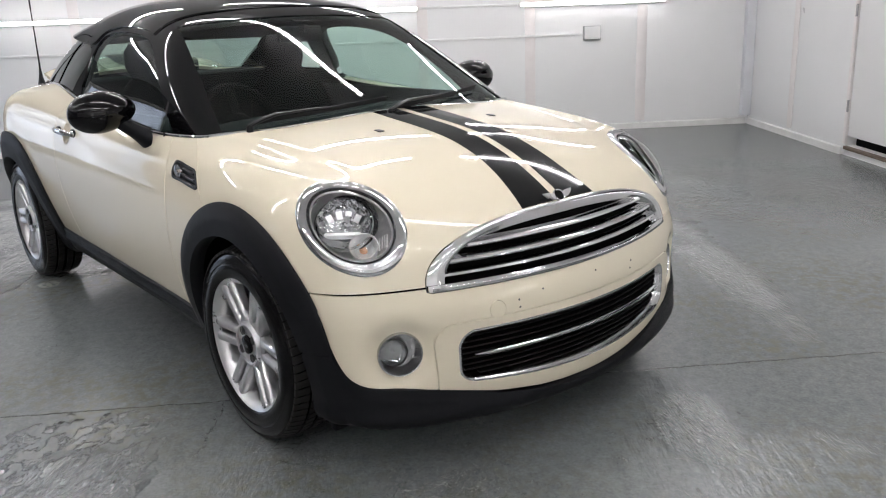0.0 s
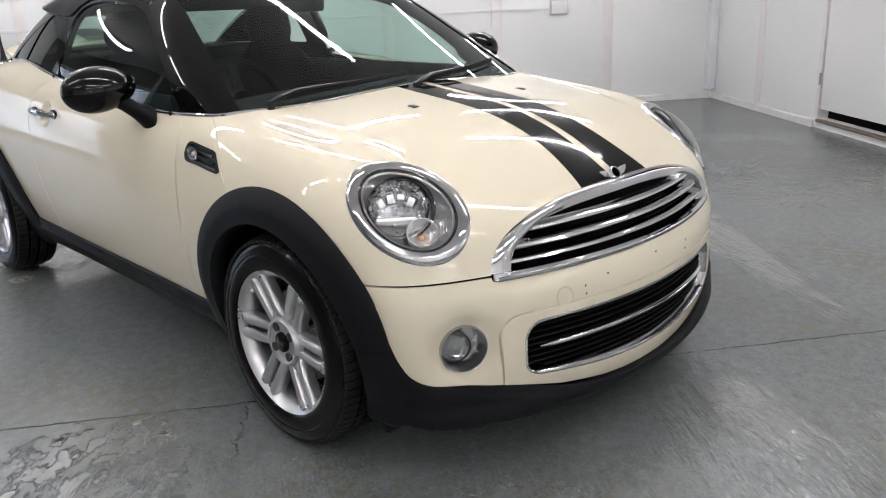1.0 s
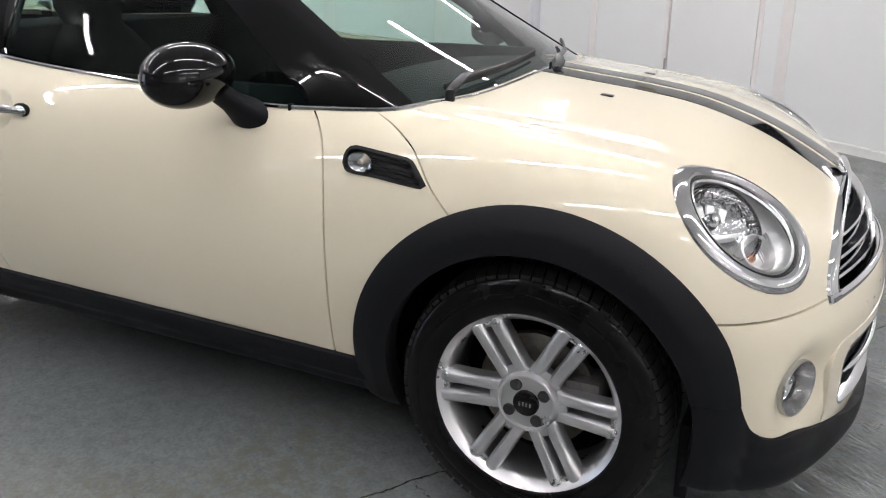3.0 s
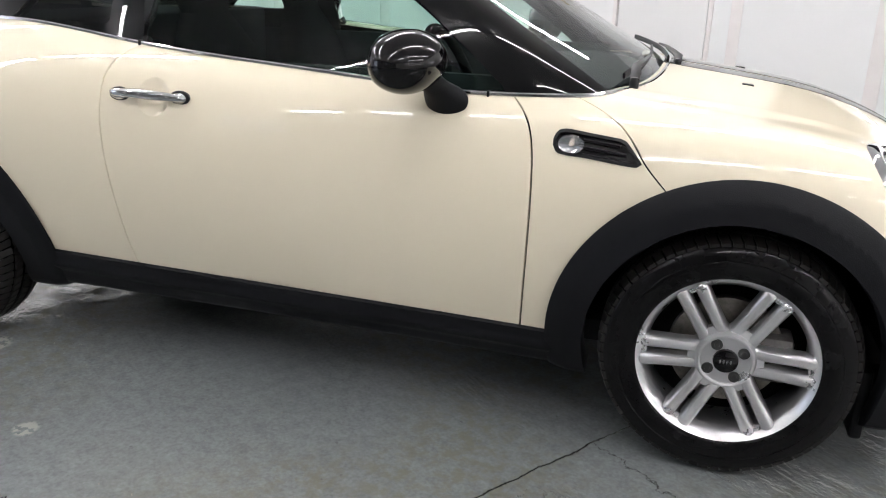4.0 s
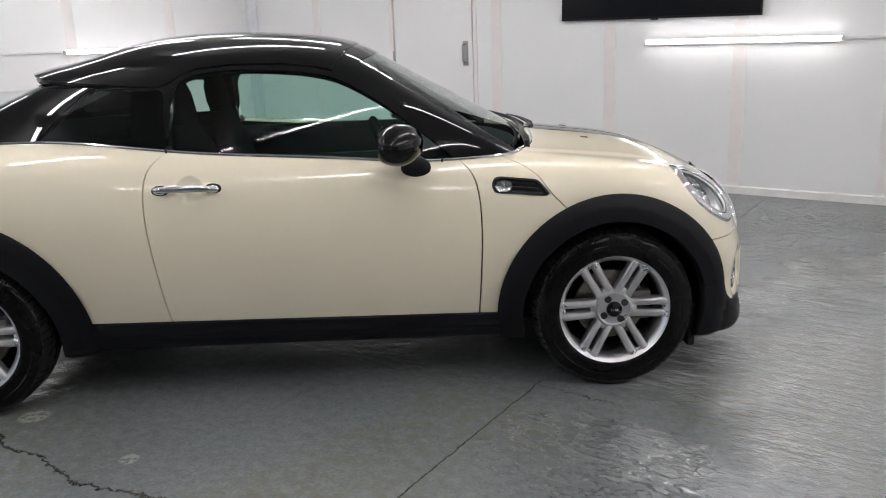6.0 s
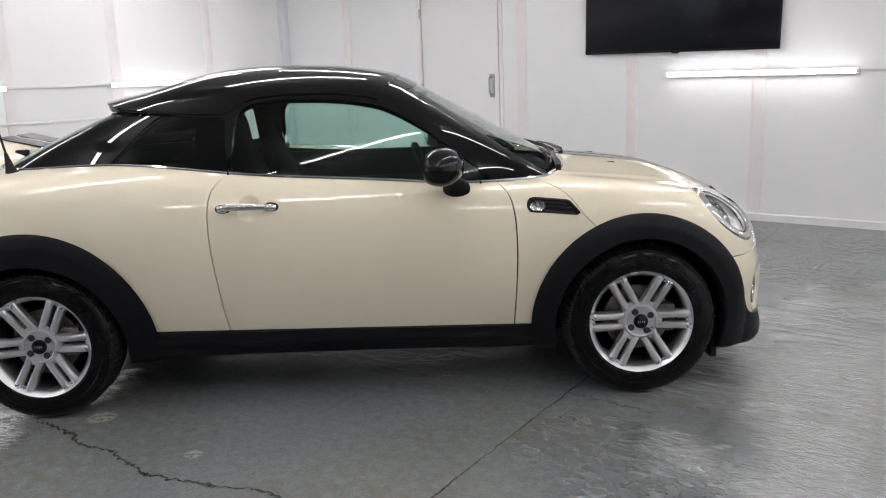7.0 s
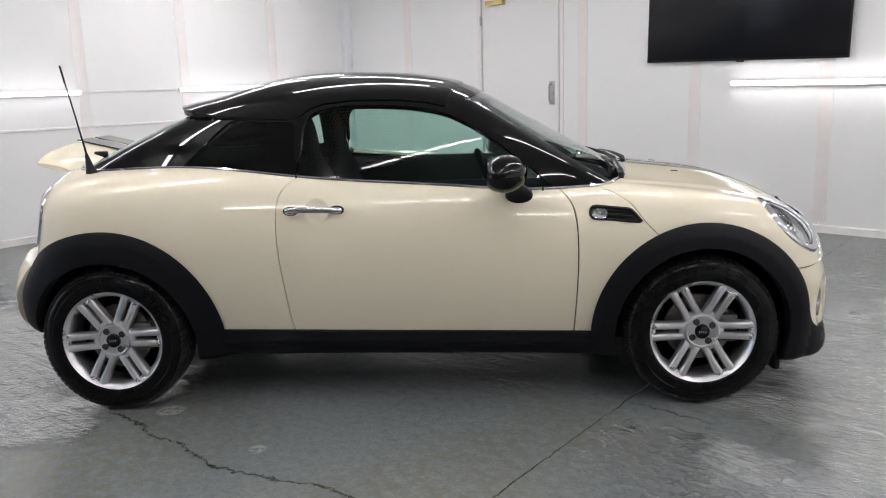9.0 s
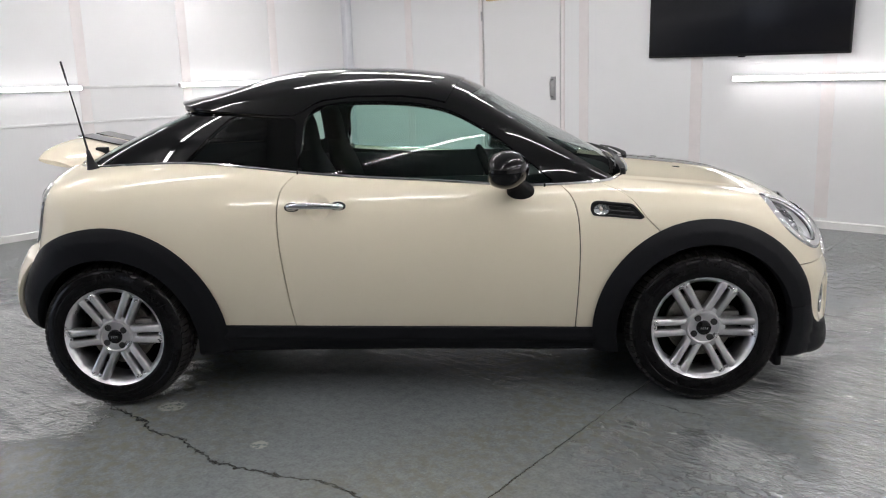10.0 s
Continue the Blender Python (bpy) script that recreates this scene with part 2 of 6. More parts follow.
def car_materials():
    n = Nodes("cream_paint")
    flake = n.noise(900.0, 1)
    n.set(Base_Color=n.mix(n.span(flake, 0.3, 0.7), (0.668, 0.612, 0.475, 1), (0.708, 0.650, 0.508, 1)), Roughness=0.5,
          Coat_Weight=1.0, Coat_Roughness=0.02, Coat_IOR=1.5, Specular_IOR_Level=0.05)
    n = Nodes("black_paint")
    n.set(Base_Color=(0.0025, 0.0025, 0.003, 1), Roughness=0.5, Specular_IOR_Level=0.0, Coat_Weight=1.0, Coat_Roughness=0.012, Coat_IOR=1.38)
    n = plain("stripe", (0.005, 0.005, 0.0055), 0.5, vary=0.05, scale=20, Specular_IOR_Level=0.0, Coat_Weight=1.0, Coat_Roughness=0.06, Coat_IOR=1.36)
    n = plain("cladding", (0.0065, 0.007, 0.0085), 0.48, vary=0.10, scale=9, bump=0.25, grain=420.0, Specular_IOR_Level=0.13)
    plain("rubber", (0.004, 0.004, 0.0043), 0.15, vary=0.18, scale=14, bump=0.16, grain=60, Specular_IOR_Level=0.15)
    plain("tread", (0.010, 0.0095, 0.009), 0.55, vary=0.22, scale=18, bump=0.3, grain=90, Specular_IOR_Level=0.25)
    plain("chrome", (0.62, 0.62, 0.63), 0.06, 1.0, vary=0.01)
    plain("satin_chrome", (0.62, 0.62, 0.63), 0.16, 1.0, vary=0.02)
    plain("badge_silver", (0.72, 0.72, 0.72), 0.3, 0.8, vary=0.04)
    plain("alloy", (0.60, 0.60, 0.61), 0.31, 0.9, vary=0.04, scale=16, Coat_Weight=0.25, Coat_Roughness=0.08)
    plain("bolt", (0.05, 0.05, 0.05), 0.4, 0.6)
    plain("disc", (0.24, 0.225, 0.20), 0.4, 0.9, vary=0.3, scale=30)
    plain("caliper", (0.12, 0.115, 0.11), 0.6, 0.3, vary=0.3, scale=30)
    n = plain("beam_silver", (0.52, 0.52, 0.53), 0.10, 1.0, vary=0.02)
    n.bump(n.noise(75.0, 1), 0.8, 0.004)
    plain("reflector", (0.92, 0.92, 0.92), 0.36, 0.85, vary=0.02)
    plain("dark_plastic", (0.004, 0.004, 0.0045), 0.6, vary=0.05, Specular_IOR_Level=0.08)
    plain("seat", (0.0022, 0.0022, 0.0025), 0.8, vary=0.12, Specular_IOR_Level=0.03)
    plain("trim_grey", (0.012, 0.013, 0.0145), 0.75, vary=0.1, Specular_IOR_Level=0.08)
    plain("bulb_amber", (0.72, 0.36, 0.20), 0.2, vary=0.05)
    plain("bulb_pale", (0.62, 0.54, 0.46), 0.2, vary=0.05)
    plain("red_lens", (0.28, 0.012, 0.012), 0.12, vary=0.05, Coat_Weight=1.0)
    glass_mat("glass", (0.74, 0.85, 0.80), 1.42)
    glass_mat("door_glass", (0.64, 0.81, 0.75), 1.36)
    glass_mat("rear_glass", (0.42, 0.53, 0.50), 1.45)
    glass_mat("screen_glass", (0.76, 0.87, 0.83), 1.42)
    glass_mat("dark_glass", (0.06, 0.08, 0.085), 1.38)
    glass_mat("clear_lens", (0.92, 0.93, 0.93), 1.45)
    plain("mirror_glass", (0.85, 0.85, 0.85), 0.02, 1.0, vary=0.0)


make_materials()
# ---- the car's form: smooth fields that are negative inside ----
def spline(*knots):
    """A natural cubic through (place, value) knots, going on in straight lines."""
    k = np.array(knots, float)
    xs, ys = k[:, 0], k[:, 1]
    n, h = len(xs), np.diff(xs)
    m = np.zeros((n, n))
    r = np.zeros(n)
    m[0, 0] = m[-1, -1] = 1
    for i in range(1, n - 1):
        m[i, i - 1:i + 2] = h[i - 1], 2 * (h[i - 1] + h[i]), h[i]
        r[i] = 6 * ((ys[i + 1] - ys[i]) / h[i] - (ys[i] - ys[i - 1]) / h[i - 1])
    c = np.linalg.solve(m, r)

    def at(x):
        x = np.asarray(x, float)
        i = np.clip(np.searchsorted(xs, x) - 1, 0, n - 2)
        q = np.clip(x, xs[0], xs[-1])
        hi, a, b = h[i], (xs[i + 1] - q), (q - xs[i])
        v = (c[i] * a**3 + c[i + 1] * b**3) / (6 * hi) + (ys[i] / hi - c[i] * hi / 6) * a + (ys[i + 1] / hi - c[i + 1] * hi / 6) * b
        slope = (c[i + 1] * b**2 - c[i] * a**2) / (2 * hi) + (ys[i + 1] - ys[i]) / hi - (c[i + 1] - c[i]) * hi / 6
        return v + slope * (x - q)
    return at


def smax(a, b, k):
    h = np.maximum(k - np.abs(a - b), 0) / k
    return np.maximum(a, b) + h**3 * k / 6


belt_z = spline((-1.8, 0.95), (-1.4, 1.03), (-1.0, 1.02), (-0.42, 0.985), (0.2, 0.953), (0.8, 0.918), (1.2, 0.888), (1.45, 0.845), (1.65, 0.77), (1.9, 0.60))
tuck = spline((-0.85, 0.13), (-0.72, 0.085), (-0.6, 0.045), (-0.45, 0.012), (-0.3, 0.0), (-0.2, 0.006), (-0.11, 0.028), (-0.05, 0.06), (0.0, 0.105), (0.06, 0.18))
half_w = spline((-1.8, 0.80), (-1.5, 0.835), (-1.1, 0.838), (-0.4, 0.83), (0.3, 0.825), (0.8, 0.824), (1.2, 0.832), (1.5, 0.817), (1.8, 0.74))
deck_z = spline((-1.85, 0.91), (-1.7, 0.995), (-1.55, 1.04), (-1.3, 1.068), (-0.8, 1.088), (-0.4, 1.066), (0.0, 1.042), (0.4, 1.016), (0.7, 0.986), (0.95, 0.952), (1.2, 0.921), (1.42, 0.887), (1.6, 0.832), (1.75, 0.754), (1.88, 0.684))
nose_x = spline((0.12, 1.895), (0.2, 1.918), (0.3, 1.935), (0.42, 1.937), (0.5, 1.932), (0.56, 1.912), (0.63, 1.895), (0.7, 1.872), (0.78, 1.825), (0.9, 1.70))
tail_x = spline((0.15, 1.66), (0.3, 1.765), (0.42, 1.80), (0.54, 1.79), (0.64, 1.745), (0.72, 1.72), (0.85, 1.695), (0.95, 1.66), (1.05, 1.58))


keel_z = spline((-1.8, 0.34), (-1.5, 0.33), (-1.3, 0.26), (-0.8, 0.212), (0.8, 0.205), (1.4, 0.203), (1.6, 0.198), (1.75, 0.178), (1.9, 0.148))


def body_f(p):
    x, y, z = p[..., 0], np.abs(p[..., 1]), p[..., 2]
    side = y - half_w(x) + tuck(z - belt_z(x))
    k = np.clip((x - 0.4) / 0.5, 0, 1)
    k = k * k * (3 - 2 * k)
    top = z - deck_z(x) + (0.15 + 0.013 * k) * y**2 - 0.17 * k * y**4
    front = x - nose_x(z) + 0.38 * y**2
    back = -x - tail_x(z) + 0.20 * y**2 + 0.22 * y**4
    f = smax(smax(side, top, 0.10), front, 0.16)
    return smax(smax(f, back, 0.18), keel_z(x) - z, 0.05)


roof_z = spline((-1.35, 1.15), (-1.12, 1.269), (-0.9, 1.341), (-0.67, 1.381), (-0.44, 1.400), (-0.22, 1.402), (0.0, 1.388), (0.2, 1.359), (0.4, 1.308), (0.6, 1.23))
screen_x = spline((0.85, 1.168), (0.95, 0.982), (1.0, 0.890), (1.12, 0.672), (1.22, 0.496), (1.3, 0.360), (1.4, 0.196))
rear_x = spline((0.9, 1.70), (1.0, 1.575), (1.1, 1.365), (1.2, 1.125), (1.25, 1.0), (1.4, 0.63))
cabin_w = spline((-1.7, 0.55), (-1.2, 0.635), (-0.8, 0.688), (-0.4, 0.717), (0.2, 0.72), (0.7, 0.708), (1.1, 0.65))


def cabin_f(p):
    x, y, z = p[..., 0], np.abs(p[..., 1]), p[..., 2]
    s = z - 0.95
    side = y - cabin_w(x) + 0.30 * s + 0.55 * s**2
    top = z - roof_z(x) + 0.17 * y**2 + 0.15 * y**4
    front = (x - screen_x(z) + 0.36 * y**2) * 0.55
    back = (-x - rear_x(z) + 0.40 * y**2) * 0.5
    f = smax(smax(side, top, 0.16), front, 0.06)
    return smax(f, back, 0.10)


def slope_of(f, p, h=0.0015):
    g = np.stack([f(p + np.eye(3)[i] * h) - f(p - np.eye(3)[i] * h) for i in range(3)], -1)
    return g / np.maximum(np.linalg.norm(g, axis=-1, keepdims=True), 1e-9)


def reach(f, start, way, far=2.5):
    """Where rays from inside leave the form."""
    lo, hi = np.zeros(start.shape[:-1]), np.full(start.shape[:-1], float(far))
    for _ in range(34):
        mid = (lo + hi) / 2
        inside = f(start + mid[..., None] * way) < 0
        lo, hi = np.where(inside, mid, lo), np.where(inside, hi, mid)
    return start + hi[..., None] * way


# ---- mesh tools ----
def link(name, me, mat, parent=None, label=""):
    for m in mat if isinstance(mat, (list, tuple)) else (mat,):
        me.materials.append(m)
    ob = new(name, me)
    ob.parent = parent
    if label:
        ob["label"] = label
    return ob


def part(name, bm, mat, parent=None, label="", smooth=True):
    """Links a bmesh as one mesh object; edges sharper than 35 degrees stay sharp."""
    bm.normal_update()
    for fc in bm.faces:
        fc.smooth = smooth
    if smooth:
        for e in bm.edges:
            e.smooth = len(e.link_faces) == 2 and e.calc_face_angle(0) < radians(35)
    me = bpy.data.meshes.new(name)
    bm.to_mesh(me)
    bm.free()
    return link(name, me, mat, parent, label)


def thing(name, label, category, m=None, group="", kind=""):
    ob = new(name)
    ob.empty_display_size = 0.1
    if m is not None:
        ob.matrix_world = m
    return tagged(ob, label, category, group, kind)


def box(bm, lo, hi, bevel=0.0, m=None):
    got = bmesh.ops.create_cube(bm, size=1)["verts"]
    c, s = (Vector(lo) + Vector(hi)) / 2, Vector(hi) - Vector(lo)
    for v in got:
        v.co = Vector((v.co.x * s.x, v.co.y * s.y, v.co.z * s.z)) + c
    if bevel:
        es = {e for v in got for e in v.link_edges}
        got = bmesh.ops.bevel(bm, geom=list(es), offset=bevel, segments=2, affect="EDGES", profile=0.5)["verts"]
        got = list({v for v in got})
    if m is not None:
        seen = set(got) | {v for g in got for f in g.link_faces for v in f.verts}
        bmesh.ops.transform(bm, matrix=m, verts=list(seen))
    return bm


def boxed(name, lo, hi, mat, parent=None, bevel=0.0, label=""):
    return part(name, box(bmesh.new(), lo, hi, bevel), mat, parent, label)


def lathe(bm, profile, n=64, axis="y", centre=(0, 0, 0), closed=False):
    """Turns (radius, along) pairs about an axis through centre."""
    rings = []
    for k in range(n):
        c, s = math.cos(2 * math.pi * k / n), math.sin(2 * math.pi * k / n)
        row = []
        for r, h in profile:
            co = {"y": (r * c, h, r * s), "z": (r * c, r * s, h), "x": (h, r * c, r * s)}[axis]
            row.append(bm.verts.new(Vector(co) + Vector(centre)))
        rings.append(row)
    m = len(profile)
    for k in range(n):
        a, b = rings[k], rings[(k + 1) % n]
        for i in range(m if closed else m - 1):
            j = (i + 1) % m
            bm.faces.new((a[i], a[j], b[j], b[i]))
    bmesh.ops.remove_doubles(bm, verts=[v for r in rings for v in r], dist=1e-6)
    bmesh.ops.recalc_face_normals(bm, faces=bm.faces[:])
    return bm


def sweep(bm, path, section, closed=False, up=(0, 0, 1), scale=None):
    """Carries a closed section, pairs of (side, up), along a path."""
    pts = [Vector(p) for p in path]
    rows = []
    for i, p in enumerate(pts):
        a = pts[i - 1] if i or closed else p
        b = pts[(i + 1) % len(pts)] if i + 1 < len(pts) or closed else p
        t = (b - a).normalized()
        u = Vector(up[i] if isinstance(up, list) else up)
        side = t.cross(u).normalized()
        over = side.cross(t).normalized()
        k = scale[i] if scale else 1.0
        rows.append([bm.verts.new(p + side * (x * k) + over * (y * k)) for x, y in section])
    n = len(section)
    for i in range(len(rows) if closed else len(rows) - 1):
        a, b = rows[i], rows[(i + 1) % len(rows)]
        for j in range(n):
            bm.faces.new((a[j], a[(j + 1) % n], b[(j + 1) % n], b[j]))
    if not closed:
        bm.faces.new(rows[0][::-1])
        bm.faces.new(rows[-1])
    bmesh.ops.recalc_face_normals(bm, faces=bm.faces[:])
    return bm


def ring_section(rx, ry, n=8, power=2.0):
    out = []
    for k in range(n):
        c, s = math.cos(2 * math.pi * (k + 0.5) / n), math.sin(2 * math.pi * (k + 0.5) / n)
        out.append((rx * math.copysign(abs(c) ** (2 / power), c), ry * math.copysign(abs(s) ** (2 / power), s)))
    return out


# ---- panels cut from a form ----
def shell(f, x0, x1, zc, around, along, cap, nose):
    """A closed quad net of the form, cast from a line along x."""
    phi = np.linspace(0, 2 * np.pi, around, endpoint=False)
    rows = [(x0, a) for a in np.linspace(np.pi, np.pi / 2, cap, endpoint=False)[1:]]
    rows += [(x, np.pi / 2) for x in np.linspace(x0, x1, along)]
    rows += [(x1, a) for a in np.linspace(np.pi / 2, 0, nose, endpoint=False)[1:]]
    xs, th = np.array(rows).T
    way = np.stack(np.broadcast_arrays(np.cos(th)[:, None], np.sin(th)[:, None] * np.cos(phi), np.sin(th)[:, None] * np.sin(phi)), -1)
    start = np.stack(np.broadcast_arrays(xs[:, None], 0 * phi, zc + 0 * phi), -1)
    v = reach(f, start, way).reshape(-1, 3)
    ends = reach(f, np.array([[x0, 0, zc], [x1, 0, zc]]), np.array([[-1.0, 0, 0], [1.0, 0, 0]]))
    v = np.vstack([v, ends])
    faces, n = [], around
    for r in range(len(rows) - 1):
        for k in range(n):
            j = (k + 1) % n
            faces.append((r * n + k, r * n + j, (r + 1) * n + j, (r + 1) * n + k))
    last = (len(rows) - 1) * n
    for k in range(n):
        j = (k + 1) % n
        faces.append((len(v) - 2, j, k))
        faces.append((len(v) - 1, last + k, last + j))
    return v, faces


def cut(sheet, g, f=None):
    """Keeps what lies where g is positive, with a clean new edge."""
    v, faces = sheet
    val = g(v)
    pos, vals = (val > 0).tolist(), val.tolist()
    extra, made, out, n0 = [], {}, [], len(v)

    def mid(a, b):
        key = (a, b) if a < b else (b, a)
        if key not in made:
            a, b = key
            w = vals[a] / (vals[a] - vals[b])
            made[key] = n0 + len(extra)
            extra.append((a, b, w))
        return made[key]
    for fc in faces:
        k = sum(pos[i] for i in fc)
        if k == len(fc):
            out.append(fc)
        elif k:
            new_f = []
            for i, a in enumerate(fc):
                b = fc[(i + 1) % len(fc)]
                if pos[a]:
                    new_f.append(a)
                if pos[a] != pos[b]:
                    new_f.append(mid(a, b))
            if len(new_f) > 2:
                out.append(tuple(new_f))
    if extra:
        e = np.array(extra)
        a, b, w = e[:, 0].astype(int), e[:, 1].astype(int), e[:, 2:]
        pts = v[a] * (1 - w) + v[b] * w
        if f is not None:
            n = slope_of(f, pts)
            for _ in range(2):
                d = f(pts)
                step = (f(pts + 1e-3 * n) - d) / 1e-3
                pts = pts - n * np.clip(d / np.maximum(step, 0.2), -0.01, 0.01)[:, None]
        v = np.vstack([v, pts])
    return tidy(v, out)


def near(sheet, g):
    """The faces with a corner where g holds, uncut."""
    v, faces = sheet
    ok = g(v).tolist()
    return tidy(v, [fc for fc in faces if any(ok[i] for i in fc)])


def tidy(v, faces):
    used = sorted({i for fc in faces for i in fc})
    at = dict(zip(used, range(len(used))))
    return v[used] if used else v[:0], [tuple(at[i] for i in fc) for fc in faces]


def skin(name, sheet, f, mat, parent, label="", lift=0.0, depth=0.02):
    """A panel from a cut sheet: lifted off the form, its free edges turned in by depth."""
    v, faces = sheet
    n = slope_of(f, v)
    h = lift(v) if callable(lift) else lift
    top = v + n * (h[:, None] if isinstance(h, np.ndarray) else h)
    if callable(lift):
        # the lifted face leans with the slope of the lift
        t1 = np.cross(n, np.where(np.abs(n[:, 2:]) > 0.9, [[1.0, 0, 0]], [[0, 0, 1.0]]))
        t1 /= np.linalg.norm(t1, axis=1, keepdims=True)
        t2 = np.cross(n, t1)
        for t in (t1, t2):
            n = n - t * ((lift(v + t * 0.001) - lift(v - t * 0.001)) / 0.002).clip(-2, 2)[:, None]
        n /= np.linalg.norm(n, axis=1, keepdims=True)
    verts, norms, out = [top], [n], list(faces)
    if depth:
        count = {}
        for fc in faces:
            for i, a in enumerate(fc):
                b = fc[(i + 1) % len(fc)]
                count[(a, b)] = count.get((a, b), 0) + 1
        rim = [(a, b) for a, b in count if (b, a) not in count]
        if rim:
            r = np.array(rim)
            pa, pb = top[r[:, 0]], top[r[:, 1]]
            na = np.cross(pb - pa, n[r[:, 0]])
            na /= np.maximum(np.linalg.norm(na, axis=1, keepdims=True), 1e-9)
            base, m = len(top), len(r)
            soft = na * 0.8 + n[r[:, 0]] * 0.6
            verts += [pa, pb, pb - n[r[:, 1]] * depth, pa - n[r[:, 0]] * depth]
            norms += [soft, soft, na, na]
            out += [(base + i + m, base + i, base + i + 3 * m, base + i + 2 * m) for i in range(m)]
    verts, norms = np.vstack(verts), np.vstack(norms)
    me = bpy.data.meshes.new(name)
    me.from_pydata(verts.tolist(), [], out)
    me.polygons.foreach_set("use_smooth", [True] * len(me.polygons))
    me.normals_split_custom_set_from_vertices(norms.tolist())
    return link(name, me, mat, parent, label)


def net(rows, closed, turned=False):
    """An even sheet over rows of points, the rows running inwards."""
    n, faces = len(rows[0]), []
    for r in range(len(rows) - 1):
        for k in range(n if closed else n - 1):
            j = (k + 1) % n
            q = (r * n + k, r * n + j, (r + 1) * n + j, (r + 1) * n + k)
            faces.append(q[::-1] if turned else q)
    return np.vstack(rows), faces


def form_skin(name, sheet, high, mat, parent, label, depth):
    """A panel on an even sheet, lifted by a height for each point and shaded by its own slope."""
    v, faces = sheet
    n = slope_of(body_f, v)
    top = v + n * high[:, None]
    q = np.array(faces)
    fn = np.cross(top[q[:, 2]] - top[q[:, 0]], top[q[:, 3]] - top[q[:, 1]])
    fn *= np.sign((fn * n[q[:, 0]]).sum(1))[:, None]
    norm = np.zeros_like(v)
    for i in range(4):
        np.add.at(norm, q[:, i], fn)
    norm /= np.linalg.norm(norm, axis=1, keepdims=True)
    count = {}
    for fc in faces:
        for i, a in enumerate(fc):
            count[(a, fc[(i + 1) % 4])] = 1
    rim = [(a, b) for a, b in count if (b, a) not in count]
    low = len(top)
    out = list(faces) + [(b, a, a + low, b + low) for a, b in rim]
    me = bpy.data.meshes.new(name)
    me.from_pydata(np.vstack([top, top - n * depth]).tolist(), [], out)
    me.polygons.foreach_set("use_smooth", [True] * len(me.polygons))
    me.normals_split_custom_set_from_vertices(np.vstack([norm, norm]).tolist())
    return link(name, me, mat, parent, label)


def outline(pts, n=160):
    """A smooth closed curve through points, as a dense ring."""
    p = np.array(pts, float)
    k = len(p)
    out = []
    for i in range(k):
        a, b, c, d = p[i - 1], p[i], p[(i + 1) % k], p[(i + 2) % k]
        for s in np.linspace(0, 1, max(n // k, 2), endpoint=False):
            out.append(0.5 * (2 * b + (c - a) * s + (2 * a - 5 * b + 4 * c - d) * s**2 + (3 * b - a - 3 * c + d) * s**3))
    return np.array(out)


def within(q, ring):
    """Signed distance to a closed ring in a plane, positive inside."""
    a, b = ring, np.roll(ring, -1, 0)
    best = np.full(len(q), 1e9)
    inside = np.zeros(len(q), bool)
    for (ax, ay), (bx, by) in zip(a, b):
        ex, ey = bx - ax, by - ay
        t = np.clip(((q[:, 0] - ax) * ex + (q[:, 1] - ay) * ey) / (ex * ex + ey * ey + 1e-12), 0, 1)
        best = np.minimum(best, (q[:, 0] - ax - t * ex) ** 2 + (q[:, 1] - ay - t * ey) ** 2)
        if ay != by:
            hit = ((ay > q[:, 1]) != (by > q[:, 1])) & (q[:, 0] < (q[:, 1] - ay) * ex / (ey if ey else 1e-9) + ax)
            inside ^= hit
    d = np.sqrt(best)
    return np.where(inside, d, -d)


# ---- the room: a painted garage, turned against the car ----
ROOM = Matrix.Translation((-1.378, 6.676, 0)) @ Matrix.Rotation(radians(-39.4), 4, "Z")
SKEW = radians(3.6)          # the corner is a little under a right angle
LONG, DEEP, HIGH = 11.8, 10.2, 2.6


def placed(ob):
    ob.matrix_world = ROOM
    return ob


def build_floor():
    bm = bmesh.new()
    n = 24
    rows = [[bm.verts.new((-0.3 + (LONG + 0.6) * i / n, 0.3 - (DEEP + 0.6) * j / n, 0)) for i in range(n + 1)] for j in range(n + 1)]
    for j in range(n):
        for i in range(n):
            bm.faces.new((rows[j][i], rows[j + 1][i], rows[j + 1][i + 1], rows[j][i + 1]))
    low = bmesh.ops.extrude_face_region(bm, geom=bm.faces[:])
    bmesh.ops.translate(bm, vec=(0, 0, -0.15), verts=[g for g in low["geom"] if isinstance(g, bmesh.types.BMVert)])
    bmesh.ops.recalc_face_normals(bm, faces=bm.faces[:])
    ob = placed(part("floor", bm, MAT["floor"], smooth=False))
    tagged(ob, "grey painted concrete floor, worn, cracked and jointed", "floor", kind="structure")


